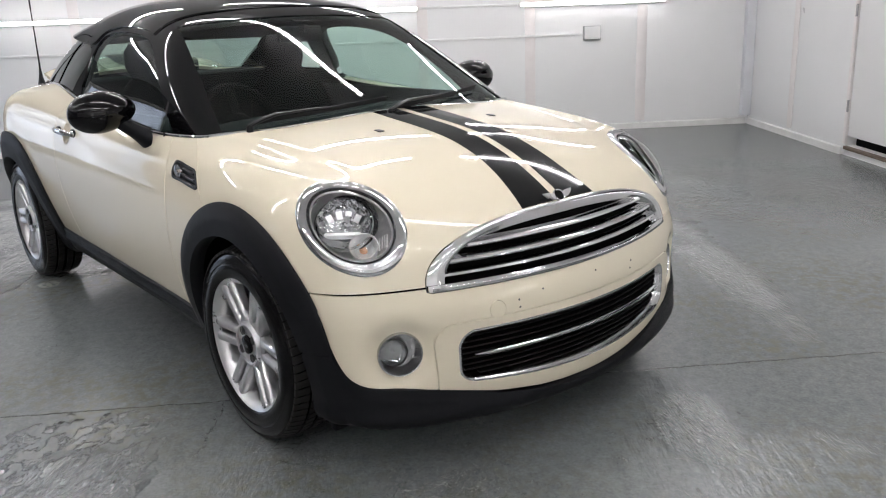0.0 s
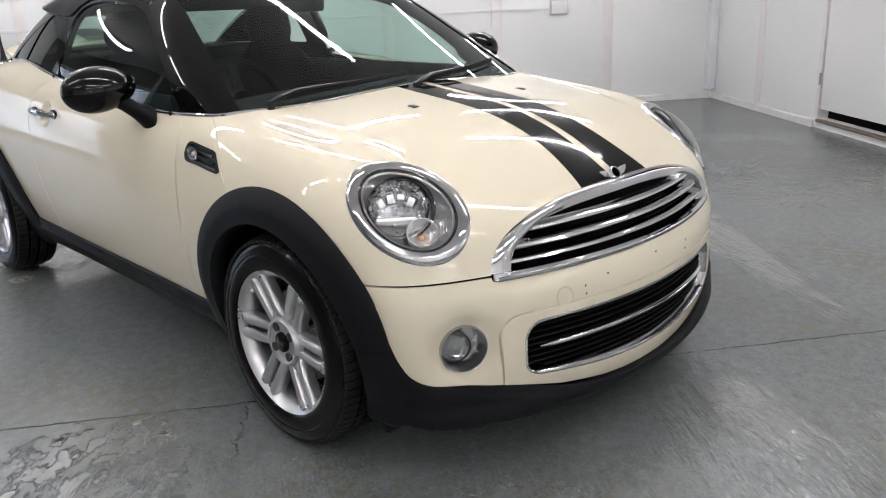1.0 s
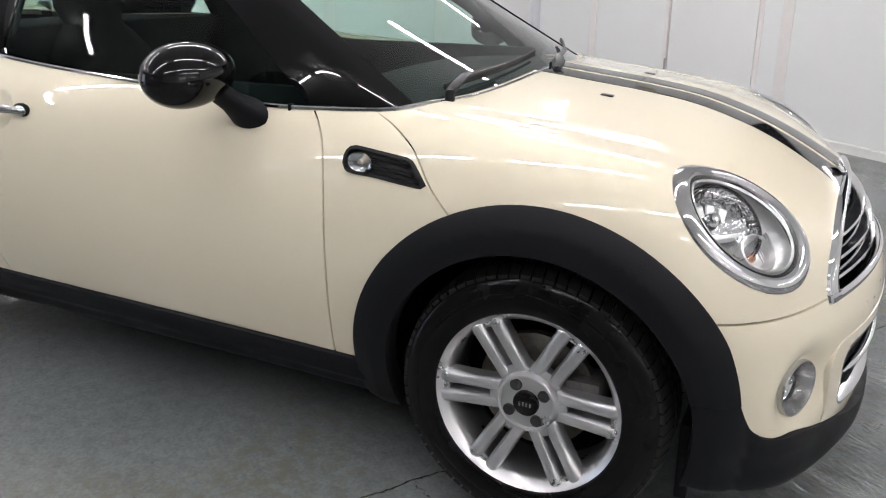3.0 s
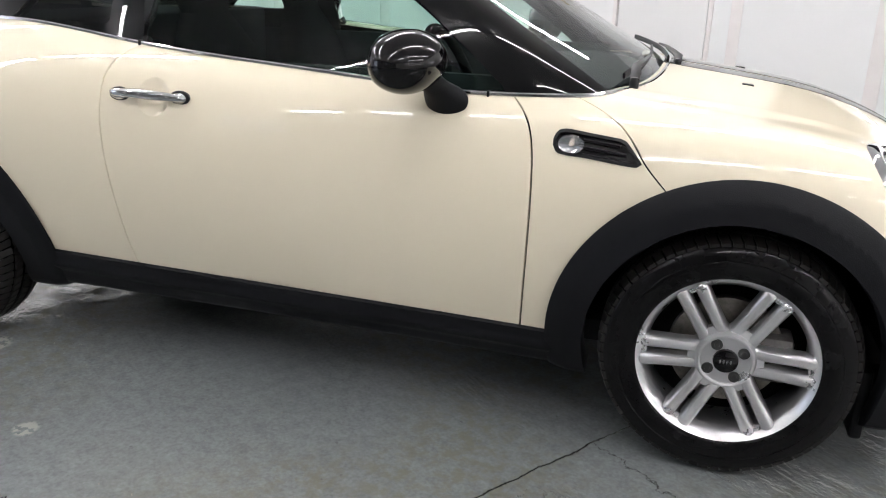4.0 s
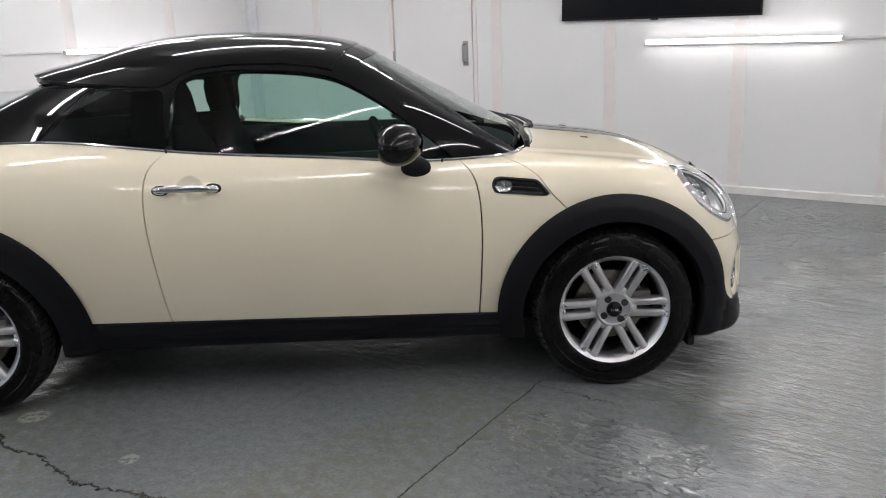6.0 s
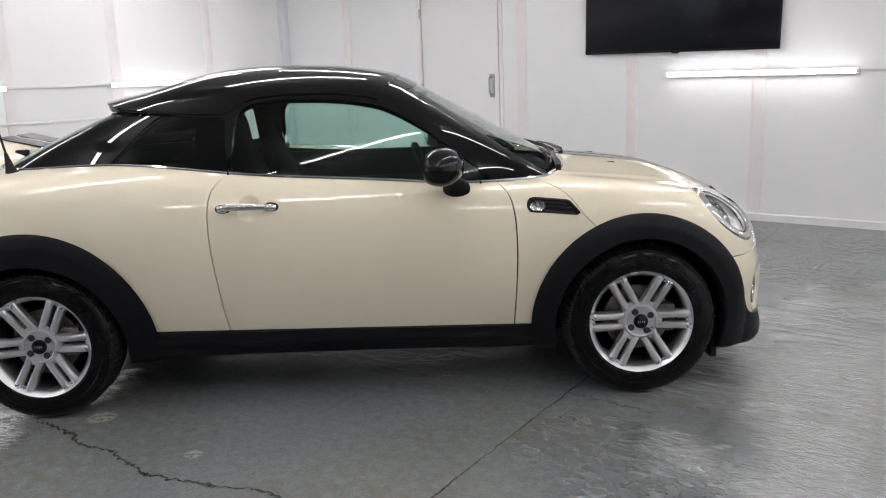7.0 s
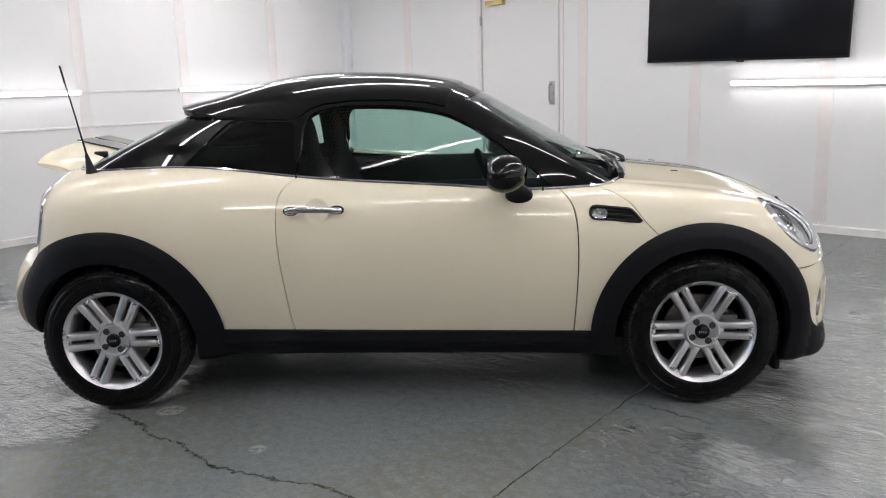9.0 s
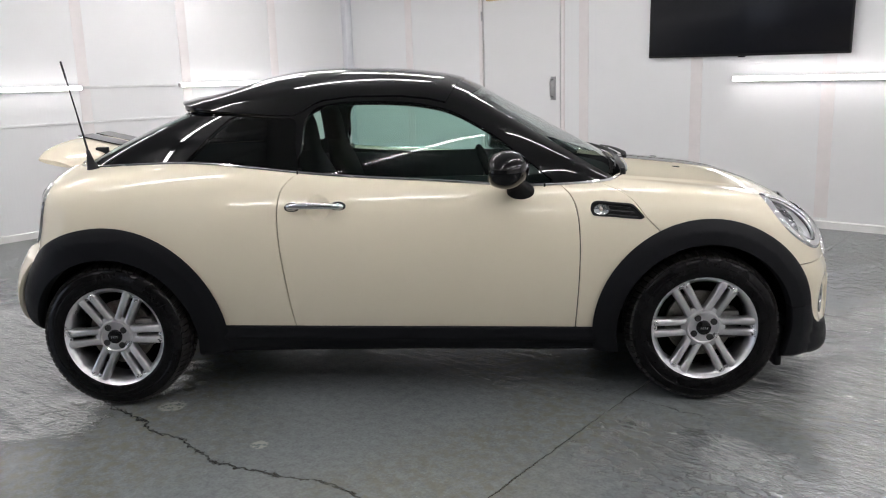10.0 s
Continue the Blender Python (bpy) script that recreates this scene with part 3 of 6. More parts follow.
def wall(name, label, m, length, strips, gaps=(), mat="panel"):
    """A wall along local x from 0, its face at y = 0 and its back behind; gaps: (from, to, low, top) openings."""
    bm = bmesh.new()
    at = 0.0
    for a, b, low, top in gaps:
        box(bm, (at, 0.012, 0), (a, 0.20, HIGH))
        if low > 0:
            box(bm, (a, 0.012, 0), (b, 0.20, low))
        box(bm, (a, 0.012, top), (b, 0.20, HIGH))
        at = b
    box(bm, (at, 0.012, 0), (length, 0.20, HIGH))
    w = part(name, bm, MAT["wall"], smooth=False)
    w.matrix_world = m
    tagged(w, label, "wall", kind="structure")
    edges = [0.0] + list(strips) + [length]
    for a, b in zip(edges[:-1], edges[1:]):
        spans = [(a, b, 0.02, HIGH)]
        for ga, gb, low, top in gaps:
            fresh = []
            for p, q, z0, z1 in spans:
                if gb <= p or ga >= q:
                    fresh.append((p, q, z0, z1))
                    continue
                if p < ga:
                    fresh.append((p, ga, z0, z1))
                if gb < q:
                    fresh.append((gb, q, z0, z1))
                fresh.append((max(p, ga), min(q, gb), top, z1))
                if low > 0.4:
                    fresh.append((max(p, ga), min(q, gb), z0, low))
            spans = fresh
        for p, q, z0, z1 in spans:
            if q - p > 0.02:
                boxed("panel", (p + 0.002, 0, z0), (q - 0.002, 0.0119, z1), MAT[mat], w, 0.0015)
    for s in strips:
        if not any(a < s < b for a, b, *_ in gaps):
            boxed("cover_strip", (s - 0.055, -0.005, 0.09), (s + 0.055, -0.0002, HIGH), MAT["strip"], w, 0.0015)
    return w


def baseboard(m, spans):
    for a, b in spans:
        bm = bmesh.new()
        sweep(bm, [(a, 0, 0), (b, 0, 0)], [(0.0, 0.0), (0.018, 0.0), (0.018, 0.058), (0.010, 0.066), (0.0, 0.066)])
        ob = part("baseboard", bm, MAT["skirting"], smooth=False)
        ob.matrix_world = m
        tagged(ob, "white painted timber baseboard scuffed along the floor", "baseboard", kind="structure")


def tube_light(m, length=1.56, mat="tube", where="wall"):
    """A bare LED batten: white spine, glowing round tube, two end caps. Local x along, wall at y = 0."""
    t = thing("tube_light", f"white LED batten light, lit, fixed to the {where}", "light", m, "LED batten lights of the garage")
    boxed("spine", (0.02, -0.0475, -0.0255), (length - 0.02, -0.0005, 0.0175), MAT["white_plastic"], t, 0.004)
    bm = bmesh.new()
    lathe(bm, [(0.0001, 0.02), (0.0185, 0.02), (0.0185, length - 0.02), (0.0001, length - 0.02)], 20, "x", (0, -0.050, -0.004))
    part("diffuser", bm, MAT[mat], t, "glowing white diffuser")
    for x in (0.0, length - 0.02):
        bm = bmesh.new()
        lathe(bm, [(0.0001, x), (0.0205, x), (0.0205, x + 0.02), (0.0001, x + 0.02)], 20, "x", (0, -0.050, -0.004))
        part("end_cap", bm, MAT["white_plastic"], t)
    return t


def conduit(m, a, b, z):
    bm = bmesh.new()
    box(bm, (a, -0.016, z - 0.0125), (b, -0.0004, z + 0.0125), 0.003)
    ob = part("cable_trunking", bm, MAT["white_plastic"])
    ob.matrix_world = m
    tagged(ob, "thin white plastic cable trunking along the wall", "cable trunking", "trunking", "structure")


def switch_box(m, x, z, w, h):
    t = thing("socket_box", "grey-white surface socket box on the wall", "socket", m @ pose(x, 0, z), "socket boxes")
    boxed("back_box", (-w / 2, -0.05, -h / 2), (w / 2, -0.001, h / 2), MAT["grey_plastic"], t, 0.006)
    boxed("face_plate", (-w / 2 + 0.008, -0.062, -h / 2 + 0.012), (w / 2 - 0.008, -0.0505, h / 2 - 0.008), MAT["white_plastic"], t, 0.004)
    for k in (-1, 1):
        boxed("switch", (k * w / 4 - 0.012, -0.068, 0.005), (k * w / 4 + 0.012, -0.0625, 0.03), MAT["white_plastic"], t, 0.002)


A = ROOM
DOOR = (2.235, 3.275, 0.084, 2.25)
GATE = (LONG - 3.35, LONG - 1.35, 0.0, 2.05)
WINDOW = (LONG - 7.25, LONG - 6.55, 1.45, 2.05)


def build_room():
    build_floor()
    wall("wall_north", "white panelled wall with cover strips and a plain door", A, LONG, (1.10, 3.55, 4.755, 5.905, 7.04, 8.2, 9.35, 10.5), [DOOR])
    back = ROOM @ Matrix.Rotation(radians(90) + SKEW, 4, "Z") @ Matrix.Translation((-DEEP, 0, 0))
    wall("wall_west", "white panelled wall with cover strips and batten lights", back, DEEP, tuple(DEEP - v for v in (9.45, 8.3, 7.15, 5.95, 4.78, 3.60, 2.455, 1.235)))
    east = ROOM @ Matrix.Translation((LONG, 0, 0)) @ Matrix.Rotation(radians(-90), 4, "Z")
    wall("wall_east", "plain white panelled wall", east, DEEP, (1.2, 2.4, 3.6, 4.8, 6.0, 7.2, 8.4))
    south = ROOM @ Matrix.Translation((LONG, -DEEP, 0)) @ Matrix.Rotation(radians(180), 4, "Z")
    wall("wall_south", "grey panelled wall with a window and an open gateway", south, LONG, (1.2, 2.4, 3.6, 4.8, 6.0, 7.2, 8.4, 9.6), [WINDOW, GATE], "grey_panel")
    build_openings(south)
    bm = box(bmesh.new(), (-0.3, -DEEP - 0.3, HIGH), (LONG + 0.3, 0.3, HIGH + 0.15))
    tagged(placed(part("ceiling", bm, MAT["ceiling"], smooth=False)), "plain white boarded ceiling", "ceiling", kind="structure")
    baseboard(A, [(0.03, DOOR[0] - 0.06), (DOOR[1] + 0.06, LONG - 0.03)])
    baseboard(back, [(0.03, DEEP - 0.03)])
    baseboard(east, [(0.03, DEEP - 0.03)])
    baseboard(south, [(0.03, GATE[0] - 0.06), (GATE[1] + 0.06, LONG - 0.03)])
    bm = bmesh.new()
    box(bm, (0.001, -0.10, 0.10), (0.09, -0.001, HIGH), 0.004)
    tagged(placed(part("trim", bm, MAT["corner"])), "pale blue-white corner trim", "trim", kind="structure")
    # the lights that the walls carry, and those overhead
    for u in (5.103, 8.4):
        tube_light(A @ pose(u, 0, 1.268, 0, 0.5, 0), 1.58)
    for v in (1.0, 3.64, 6.3):
        tube_light(back @ pose(DEEP - v - 1.58, 0, 1.366), 1.58, "dim_tube")
    overhead = Matrix(((0, 0, -1), (-1, 0, 0), (0, 1, 0))).to_4x4()
    for v in (0.9, 3.4):
        tube_light(east @ pose(v, 0, 1.3))
    # overhead battens, the two added fill rows among them
    for u, starts in CEILING_ROWS:
        for v in starts:
            tube_light(ROOM @ Matrix.Translation((u, -v, HIGH)) @ overhead, 1.58, "ceiling_tube", "ceiling")
    conduit(A, 6.69, 8.39, 1.252)
    conduit(A, 7.32, 9.0, 1.002)
    conduit(back, DEEP - 3.63, DEEP - 2.59, 1.366)
    conduit(back, DEEP - 6.29, DEEP - 5.23, 1.366)
    conduit(back, 0.3, DEEP - 1.89, 1.035)
    switch_box(A, 7.22, 0.987, 0.18, 0.13)
    switch_box(back, DEEP - 1.79, 1.047, 0.185, 0.15)
    build_door()
    build_screen()


def build_openings(south):
    """The open gateway and the small window behind the camera, with plain daylight outside."""
    a, b, low, top = GATE
    g = thing("door_2", "open white gateway to the daylight outside", "door", south, kind="structure")
    for lo, hi in (((a - 0.05, -0.012, 0), (a, 0.21, top + 0.05)), ((b, -0.012, 0), (b + 0.05, 0.21, top + 0.05)), ((a, -0.012, top), (b, 0.21, top + 0.05))):
        boxed("door_frame", lo, hi, MAT["strip"], g, 0.003)
    a, b, low, top = WINDOW
    w = thing("window_1", "small two-paned white window in the panelled wall", "window", south, kind="structure")
    for lo, hi in (((a, 0.02, low), (a + 0.05, 0.08, top)), ((b - 0.05, 0.02, low), (b, 0.08, top)), ((a + 0.05, 0.02, low), (b - 0.05, 0.08, low + 0.05)), ((a + 0.05, 0.02, top - 0.05), (b - 0.05, 0.08, top)), (((a + b) / 2 - 0.02, 0.02, low + 0.05), ((a + b) / 2 + 0.02, 0.08, top - 0.05))):
        boxed("window_frame", lo, hi, MAT["white_plastic"], w, 0.004)
    bm = bmesh.new()
    box(bm, (GATE[0] - 9.0, 3.0, -0.1), (GATE[1] + 3.0, 3.05, 3.6))
    ob = part("backdrop", bm, MAT["daylight"], smooth=False)
    ob.matrix_world = south
    tagged(ob, "pale overcast daylight outside the gateway", "sky", kind="structure")
    bm = box(bmesh.new(), (GATE[0] - 9.0, 0.301, -0.15), (GATE[1] + 3.0, 2.999, -0.002))
    ob = part("pavement", bm, MAT["concrete"], smooth=False)
    ob.matrix_world = south
    tagged(ob, "plain grey concrete apron outside the gateway", "pavement", kind="structure")


def build_door():
    a, b, low, top = DOOR
    d = thing("door_1", "white flush door, closed, with steel pull handle and floor gap", "door", A, kind="structure")
    boxed("leaf", (a + 0.014, 0.006, 0.167), (b - 0.020, 0.05, top - 0.012), MAT["door"], d, 0.003)
    for lo, hi in (((a - 0.045, -0.008, 0.1), (a, 0.02, top + 0.05)), ((b, -0.008, 0.1), (b + 0.045, 0.02, top + 0.05)), ((a, -0.008, top), (b, 0.02, top + 0.05))):
        boxed("door_frame", lo, hi, MAT["strip"], d, 0.003)
    boxed("gap_shadow", (a + 0.006, 0.09, 0.0), (b - 0.006, 0.11, top), MAT["dark"], d)
    boxed("threshold", (a, -0.02, 0.055), (b, 0.06, 0.0835), MAT["worn_wood"], d, 0.004)
    for z in (0.42, 1.2, 2.0):
        bm = bmesh.new()
        lathe(bm, [(0.0001, z - 0.05), (0.009, z - 0.05), (0.009, z + 0.05), (0.0001, z + 0.05)], 12, "z", (a + 0.002, -0.012, 0))
        part("hinge", bm, MAT["steel"], d)
    x = b - 0.10
    bm = bmesh.new()
    box(bm, (x - 0.03, -0.0045, 1.09), (x + 0.03, 0.0055, 1.33), 0.002)
    pl = part("handle_plate", bm, MAT["steel"], d)
    bm = bmesh.new()
    sweep(bm, [(x, -0.005, 1.12), (x, -0.042, 1.125), (x, -0.05, 1.14), (x, -0.05, 1.28), (x, -0.042, 1.295), (x, -0.005, 1.30)], ring_section(0.009, 0.009, 10), up=(1, 0, 0))
    part("pull_handle", bm, MAT["steel"], pl)
    bm = bmesh.new()
    lathe(bm, [(0.0001, -0.012), (0.012, -0.012), (0.012, -0.002), (0.0001, -0.002)], 16, "y", (x, 0, 1.21))
    part("lock", bm, MAT["steel"], pl)
    bm = bmesh.new()
    box(bm, (a + 0.10, -0.055, top - 0.10), (a + 0.34, 0.0055, top - 0.05), 0.006)
    part("door_closer", bm, MAT["brass"], d)


def build_screen():
    s = thing("television", "large black flat screen television mounted on the wall", "television", A @ pose(4.30, 0, 1.472, 0, 0.9, 0))
    w, h = 1.775, 1.03
    boxed("housing", (0, -0.062, 0), (w, -0.03, h), MAT["black_plastic"], s, 0.006)
    boxed("panel_glass", (0.012, -0.0655, 0.02), (w - 0.012, -0.0622, h - 0.012), MAT["screen"], s, 0.001)
    boxed("bracket", (w / 2 - 0.25, -0.0295, h / 2 - 0.2), (w / 2 + 0.25, -0.0055, h / 2 + 0.2), MAT["black_plastic"], s)
    boxed("logo_tab", (w / 2 - 0.03, -0.066, -0.012), (w / 2 + 0.03, -0.04, -0.0005), MAT["black_plastic"], s, 0.002)


build_room()


# ---- the car ----
CAR = thing("car", "cream two-door coupe with black roof, bonnet stripes and dark cladding", "car")
TRACK, AXLE_Z, TYRE_R = 0.7295, 0.312, 0.312
FRONT_X, REAR_X = 1.2335, -1.2335
BODY = shell(body_f, -1.2, 1.25, 0.56, 360, 170, 56, 120)
CABIN = shell(cabin_f, -0.85, 0.25, 1.06, 240, 90, 56, 56)
CABIN = near(CABIN, lambda v: v[:, 2] > 0.86)
NOSE = near(BODY, lambda v: v[:, 0] > 1.3)
SIDES = {-1: near(BODY, lambda v: v[:, 1] < 0), 1: near(BODY, lambda v: v[:, 1] > 0)}
LAMP_AREA = {s: near(NOSE, lambda v, s=s: (v[:, 1] * s > 0.4) & (v[:, 2] > 0.5)) for s in (-1, 1)}

door_front = spline((0.2, 0.708), (0.313, 0.715), (0.486, 0.725), (0.70, 0.729), (0.811, 0.718), (0.883, 0.682), (0.93, 0.61), (0.96, 0.53))
door_rear = spline((0.2, -0.435), (0.34, -0.463), (0.514, -0.481), (0.662, -0.495), (0.80, -0.501), (0.889, -0.493), (0.94, -0.468), (0.99, -0.405))
bonnet_cut = spline((0.6, 1.16), (0.726, 1.041), (0.78, 0.991), (0.868, 0.910), (0.91, 0.812), (0.94, 0.70))
GAP = 0.0027


def wheel_r(p, x0):
    return np.hypot(p[:, 0] - x0, p[:, 2] - AXLE_Z)


ARCH = {FRONT_X: (0.352, 0.450), REAR_X: (0.345, 0.474)}


def arch_edge(p, x0):
    """Radius of the cladding's outer edge, which draws in a little towards the front lip."""
    return ARCH[x0][1] - (0.010 * np.clip((0.52 - p[:, 2]) / 0.12, 0, 1) * (p[:, 0] > x0) if x0 == FRONT_X else 0.0)


def clear_of_arches(p, over=-0.012):
    return np.minimum(wheel_r(p, FRONT_X) - arch_edge(p, FRONT_X) - over, wheel_r(p, REAR_X) - ARCH[REAR_X][1] - over)


def sill_top(p):
    return p[:, 2] - (0.324 - 0.018 * p[:, 0])


lip_z = lambda y: np.interp(y, [0, 0.1, 0.2, 0.35, 0.5, 0.588, 0.675, 0.704, 0.725, 0.744, 0.756, 0.765, 0.775, 0.87], [0.190, 0.192, 0.199, 0.222, 0.259, 0.277, 0.290, 0.297, 0.308, 0.328, 0.359, 0.392, 0.44, 0.9])


def lip_top(p):
    """Height over the line at which the cream bumper meets the dark lip."""
    return p[:, 2] - lip_z(np.abs(p[:, 1]))


def right(p):
    return -p[:, 1]


def left(p):
    return p[:, 1]


def both(*gs):
    return lambda p: np.minimum.reduce([g(p) for g in gs])


def not_(g):
    return lambda p: -g(p)


def less(g, d):
    return lambda p: g(p) - d


def bump_line(p):
    return p[:, 2] - 0.562


GRILLE = (0.535, 0.170, 0.547)


def oval_top(p, w, h, z0):
    """Inside an arched opening with a flat foot, seen from the front."""
    q = ((np.abs(p[:, 1]) / w) ** 2.6 + (np.maximum(p[:, 2] - z0, 0) / h) ** 2.6) ** (1 / 2.6)
    return np.where(p[:, 0] > 1.4, np.minimum((1 - q) * 0.16, p[:, 2] - z0), -1.0)


def grille_in(p):
    return oval_top(p, *GRILLE)


def rounded(y, z, w, z0, z1, r, skew=0.0):
    """Distance inside a rounded box in the y-z plane that narrows downwards by skew."""
    zc, h = (z0 + z1) / 2, (z1 - z0) / 2
    wy = w + skew * (z - zc)
    qx, qz = np.abs(y) - wy + r, np.abs(z - zc) - h + r
    return -(np.hypot(np.maximum(qx, 0), np.maximum(qz, 0)) + np.minimum(np.maximum(qx, qz), 0) - r)


def intake_in(p):
    return np.where(p[:, 0] > 1.5, rounded(p[:, 1], p[:, 2] - 0.17 * p[:, 1] ** 2 * np.clip((0.36 - p[:, 2]) / 0.1, 0, 1), 0.474, 0.242, 0.430, 0.055, 0.03), -1.0)


def surround_in(p):
    return np.where(p[:, 0] > 1.5, rounded(p[:, 1], p[:, 2], 0.530, 0.10, 0.455, 0.06, 0.08), -1.0)


LAMP_C = Vector((1.610, -0.640, 0.720))
LAMP_N = Vector((0.5637, -0.481, 0.6715)).normalized()
LAMP_RT = Vector((0.649, 0.7607, 0.0)).normalized()
LAMP_UP = LAMP_N.cross(LAMP_RT).normalized()
LAMP_MAJOR = LAMP_RT * 0.6935 - LAMP_UP * 0.7205
LAMP_MINOR = LAMP_RT * 0.7205 + LAMP_UP * 0.6935


def lamp_r(p, a=0.173, b=0.1335):
    """1 on the headlamp's outer ellipse, on either side."""
    q = np.stack([p[:, 0], -np.abs(p[:, 1]), p[:, 2]], 1)
    d = q - np.array(LAMP_C)
    return np.where(p[:, 0] > 1.3, np.hypot(d @ np.array(LAMP_MAJOR) / a, d @ np.array(LAMP_MINOR) / b), 9.0)


def lamp_out(scale):
    return lambda p: (lamp_r(p) - scale) * 0.15


FOG_C = np.array((1.788, -0.626, 0.380))


def fog_r(p):
    q = np.stack([p[:, 0], -np.abs(p[:, 1]), p[:, 2]], 1) - FOG_C
    return np.where(p[:, 0] > 1.5, np.linalg.norm(q, axis=1), 9.0)


SCUTTLE = outline([(0.772, 0.809), (0.778, 0.833), (0.80, 0.842), (0.86, 0.836), (0.925, 0.829), (0.945, 0.824), (0.990, 0.772), (0.985, 0.767), (0.93, 0.771), (0.86, 0.779), (0.80, 0.783), (0.780, 0.79)], 96)


def scuttle_in(p):
    return within(p[:, [0, 2]], SCUTTLE)


def outside_cabin(p):
    return cabin_f(p)


def bulge(p):
    """The bonnet's raised middle, which fades out before the lamps and the grille."""
    s = np.clip((0.775 - 0.155 * (p[:, 0] - 0.3) - 0.02 - np.abs(p[:, 1])) / 0.06, 0, 1)
    fade = np.clip((p[:, 2] - 0.80) / 0.08, 0, 1) * np.clip((1.62 - p[:, 0]) / 0.25, 0, 1)
    return 0.006 * s * s * (3 - 2 * s) * fade * fade * (3 - 2 * fade)


def build_panels():
    paint, dark = MAT["cream_paint"], MAT["dark"]
    whole = cut(BODY, outside_cabin, body_f)
    # the bonnet is a clamshell that carries the lamps and the tops of the wings
    behind = lambda p: p[:, 0] - bonnet_cut(p[:, 2]) - GAP
    top = cut(cut(near(whole, lambda v: v[:, 0] > 0.5), both(lambda p: p[:, 0] - 0.6, behind), body_f), both(less(bump_line, GAP)), body_f)
    top = cut(top, clear_of_arches, body_f)
    top = cut(top, less(not_(grille_in), 0.002), body_f)
    top = cut(top, lamp_out(1.0), body_f)
    bonnet = skin("bonnet", top, body_f, paint, CAR, "cream clamshell bonnet with two black stripes", lift=bulge)
    for s in (-1, 1):
        band = lambda p, s=s: np.minimum(np.minimum(p[:, 1] * s - 0.017, 0.122 + 0.045 * np.clip((p[:, 0] - 1.5) / 0.32, 0, 1) ** 2 - p[:, 1] * s), 1)
        skin("stripe", cut(top, band, body_f), body_f, MAT["stripe"], bonnet, "matt black stripe", lift=lambda p: bulge(p) + 0.0012, depth=0.001)
    for s, side in ((-1, right), (1, left)):
        wing = cut(cut(near(whole, lambda v: (v[:, 0] > 0.5) & (v[:, 0] < 1.3) & (v[:, 1] * s > -0.1)), both(side, lambda p: p[:, 0] - door_front(p[:, 2]) - GAP), body_f), lambda p: bonnet_cut(p[:, 2]) - p[:, 0] - GAP, body_f)
        wing = cut(cut(wing, less(sill_top, GAP), body_f), lambda p: clear_of_arches(p), body_f)
        wing = cut(wing, lambda p: -scuttle_in(p), body_f)
        w = skin("front_wing", wing, body_f, paint, CAR)
        build_scuttle(w, side)
        door = cut(cut(near(whole, lambda v: (v[:, 0] > -0.6) & (v[:, 0] < 0.8) & (v[:, 1] * s > -0.1)), both(side, lambda p: door_front(p[:, 2]) - p[:, 0] - GAP, lambda p: p[:, 0] - door_rear(p[:, 2]) - GAP), body_f), less(sill_top, GAP), body_f)
        door = cut(door, lambda p: np.hypot(p[:, 0] - DISH[0], p[:, 2] - DISH[1]) - DISH[2], body_f)
        d = skin("door", door, body_f, paint, CAR, "cream door panel")
        build_handle(d, s)
        arch = cut(cut(cut(near(SIDES[s], lambda v: wheel_r(v, FRONT_X) < 0.5), side, body_f), lambda p: wheel_r(p, FRONT_X) - ARCH[FRONT_X][0], body_f), lambda p: arch_edge(p, FRONT_X) - wheel_r(p, FRONT_X), body_f)
        arch = cut(arch, lambda p: p[:, 2] - np.where(p[:, 0] > FRONT_X, 0.3975, 0.215), body_f)
        flare = lambda p, x0=FRONT_X: 0.012 + 0.014 * np.clip((ARCH[x0][1] - wheel_r(p, x0)) / 0.05, 0, 1) ** 0.7
        skin("wheel_arch", arch, body_f, MAT["cladding"], CAR, "matt black plastic wheel arch", lift=flare, depth=0.05)
        arch = cut(cut(cut(near(SIDES[s], lambda v: wheel_r(v, REAR_X) < 0.52), side, body_f), lambda p: wheel_r(p, REAR_X) - ARCH[REAR_X][0], body_f), lambda p: ARCH[REAR_X][1] - wheel_r(p, REAR_X), body_f)
        arch = cut(arch, lambda p: p[:, 2] - np.where(p[:, 0] < REAR_X, 0.33, 0.215), body_f)
        flare = lambda p, x0=REAR_X: 0.012 + 0.014 * np.clip((ARCH[x0][1] - wheel_r(p, x0)) / 0.05, 0, 1) ** 0.7
        skin("wheel_arch", arch, body_f, MAT["cladding"], CAR, "matt black plastic wheel arch", lift=flare, depth=0.05)
        sill = cut(cut(near(SIDES[s], lambda v: v[:, 2] < 0.4), both(side, not_(sill_top)), body_f), lambda p: np.minimum(wheel_r(p, FRONT_X) - 0.40, wheel_r(p, REAR_X) - 0.40), body_f)
        sill = cut(sill, lambda p: np.minimum(np.minimum(FRONT_X - p[:, 0], p[:, 0] - REAR_X), np.abs(p[:, 1]) - 0.62), body_f)
        ridge = lambda p: 0.010 + 0.010 * np.exp(-((sill_top(p) + 0.045) / 0.018) ** 2)
        skin("sill", sill, body_f, MAT["cladding"], CAR, "matt black sill cladding", lift=ridge)
    tail = cut(cut(whole, lambda p: door_rear(p[:, 2]) - p[:, 0] - GAP, body_f), both(less(sill_top, GAP), clear_of_arches), body_f)
    tail = cut(tail, lambda p: np.where(p[:, 0] < REAR_X, p[:, 2] - 0.655 - GAP, 1), body_f)
    tail = cut(tail, lambda p: tail_lamp(p, 1.0), body_f)
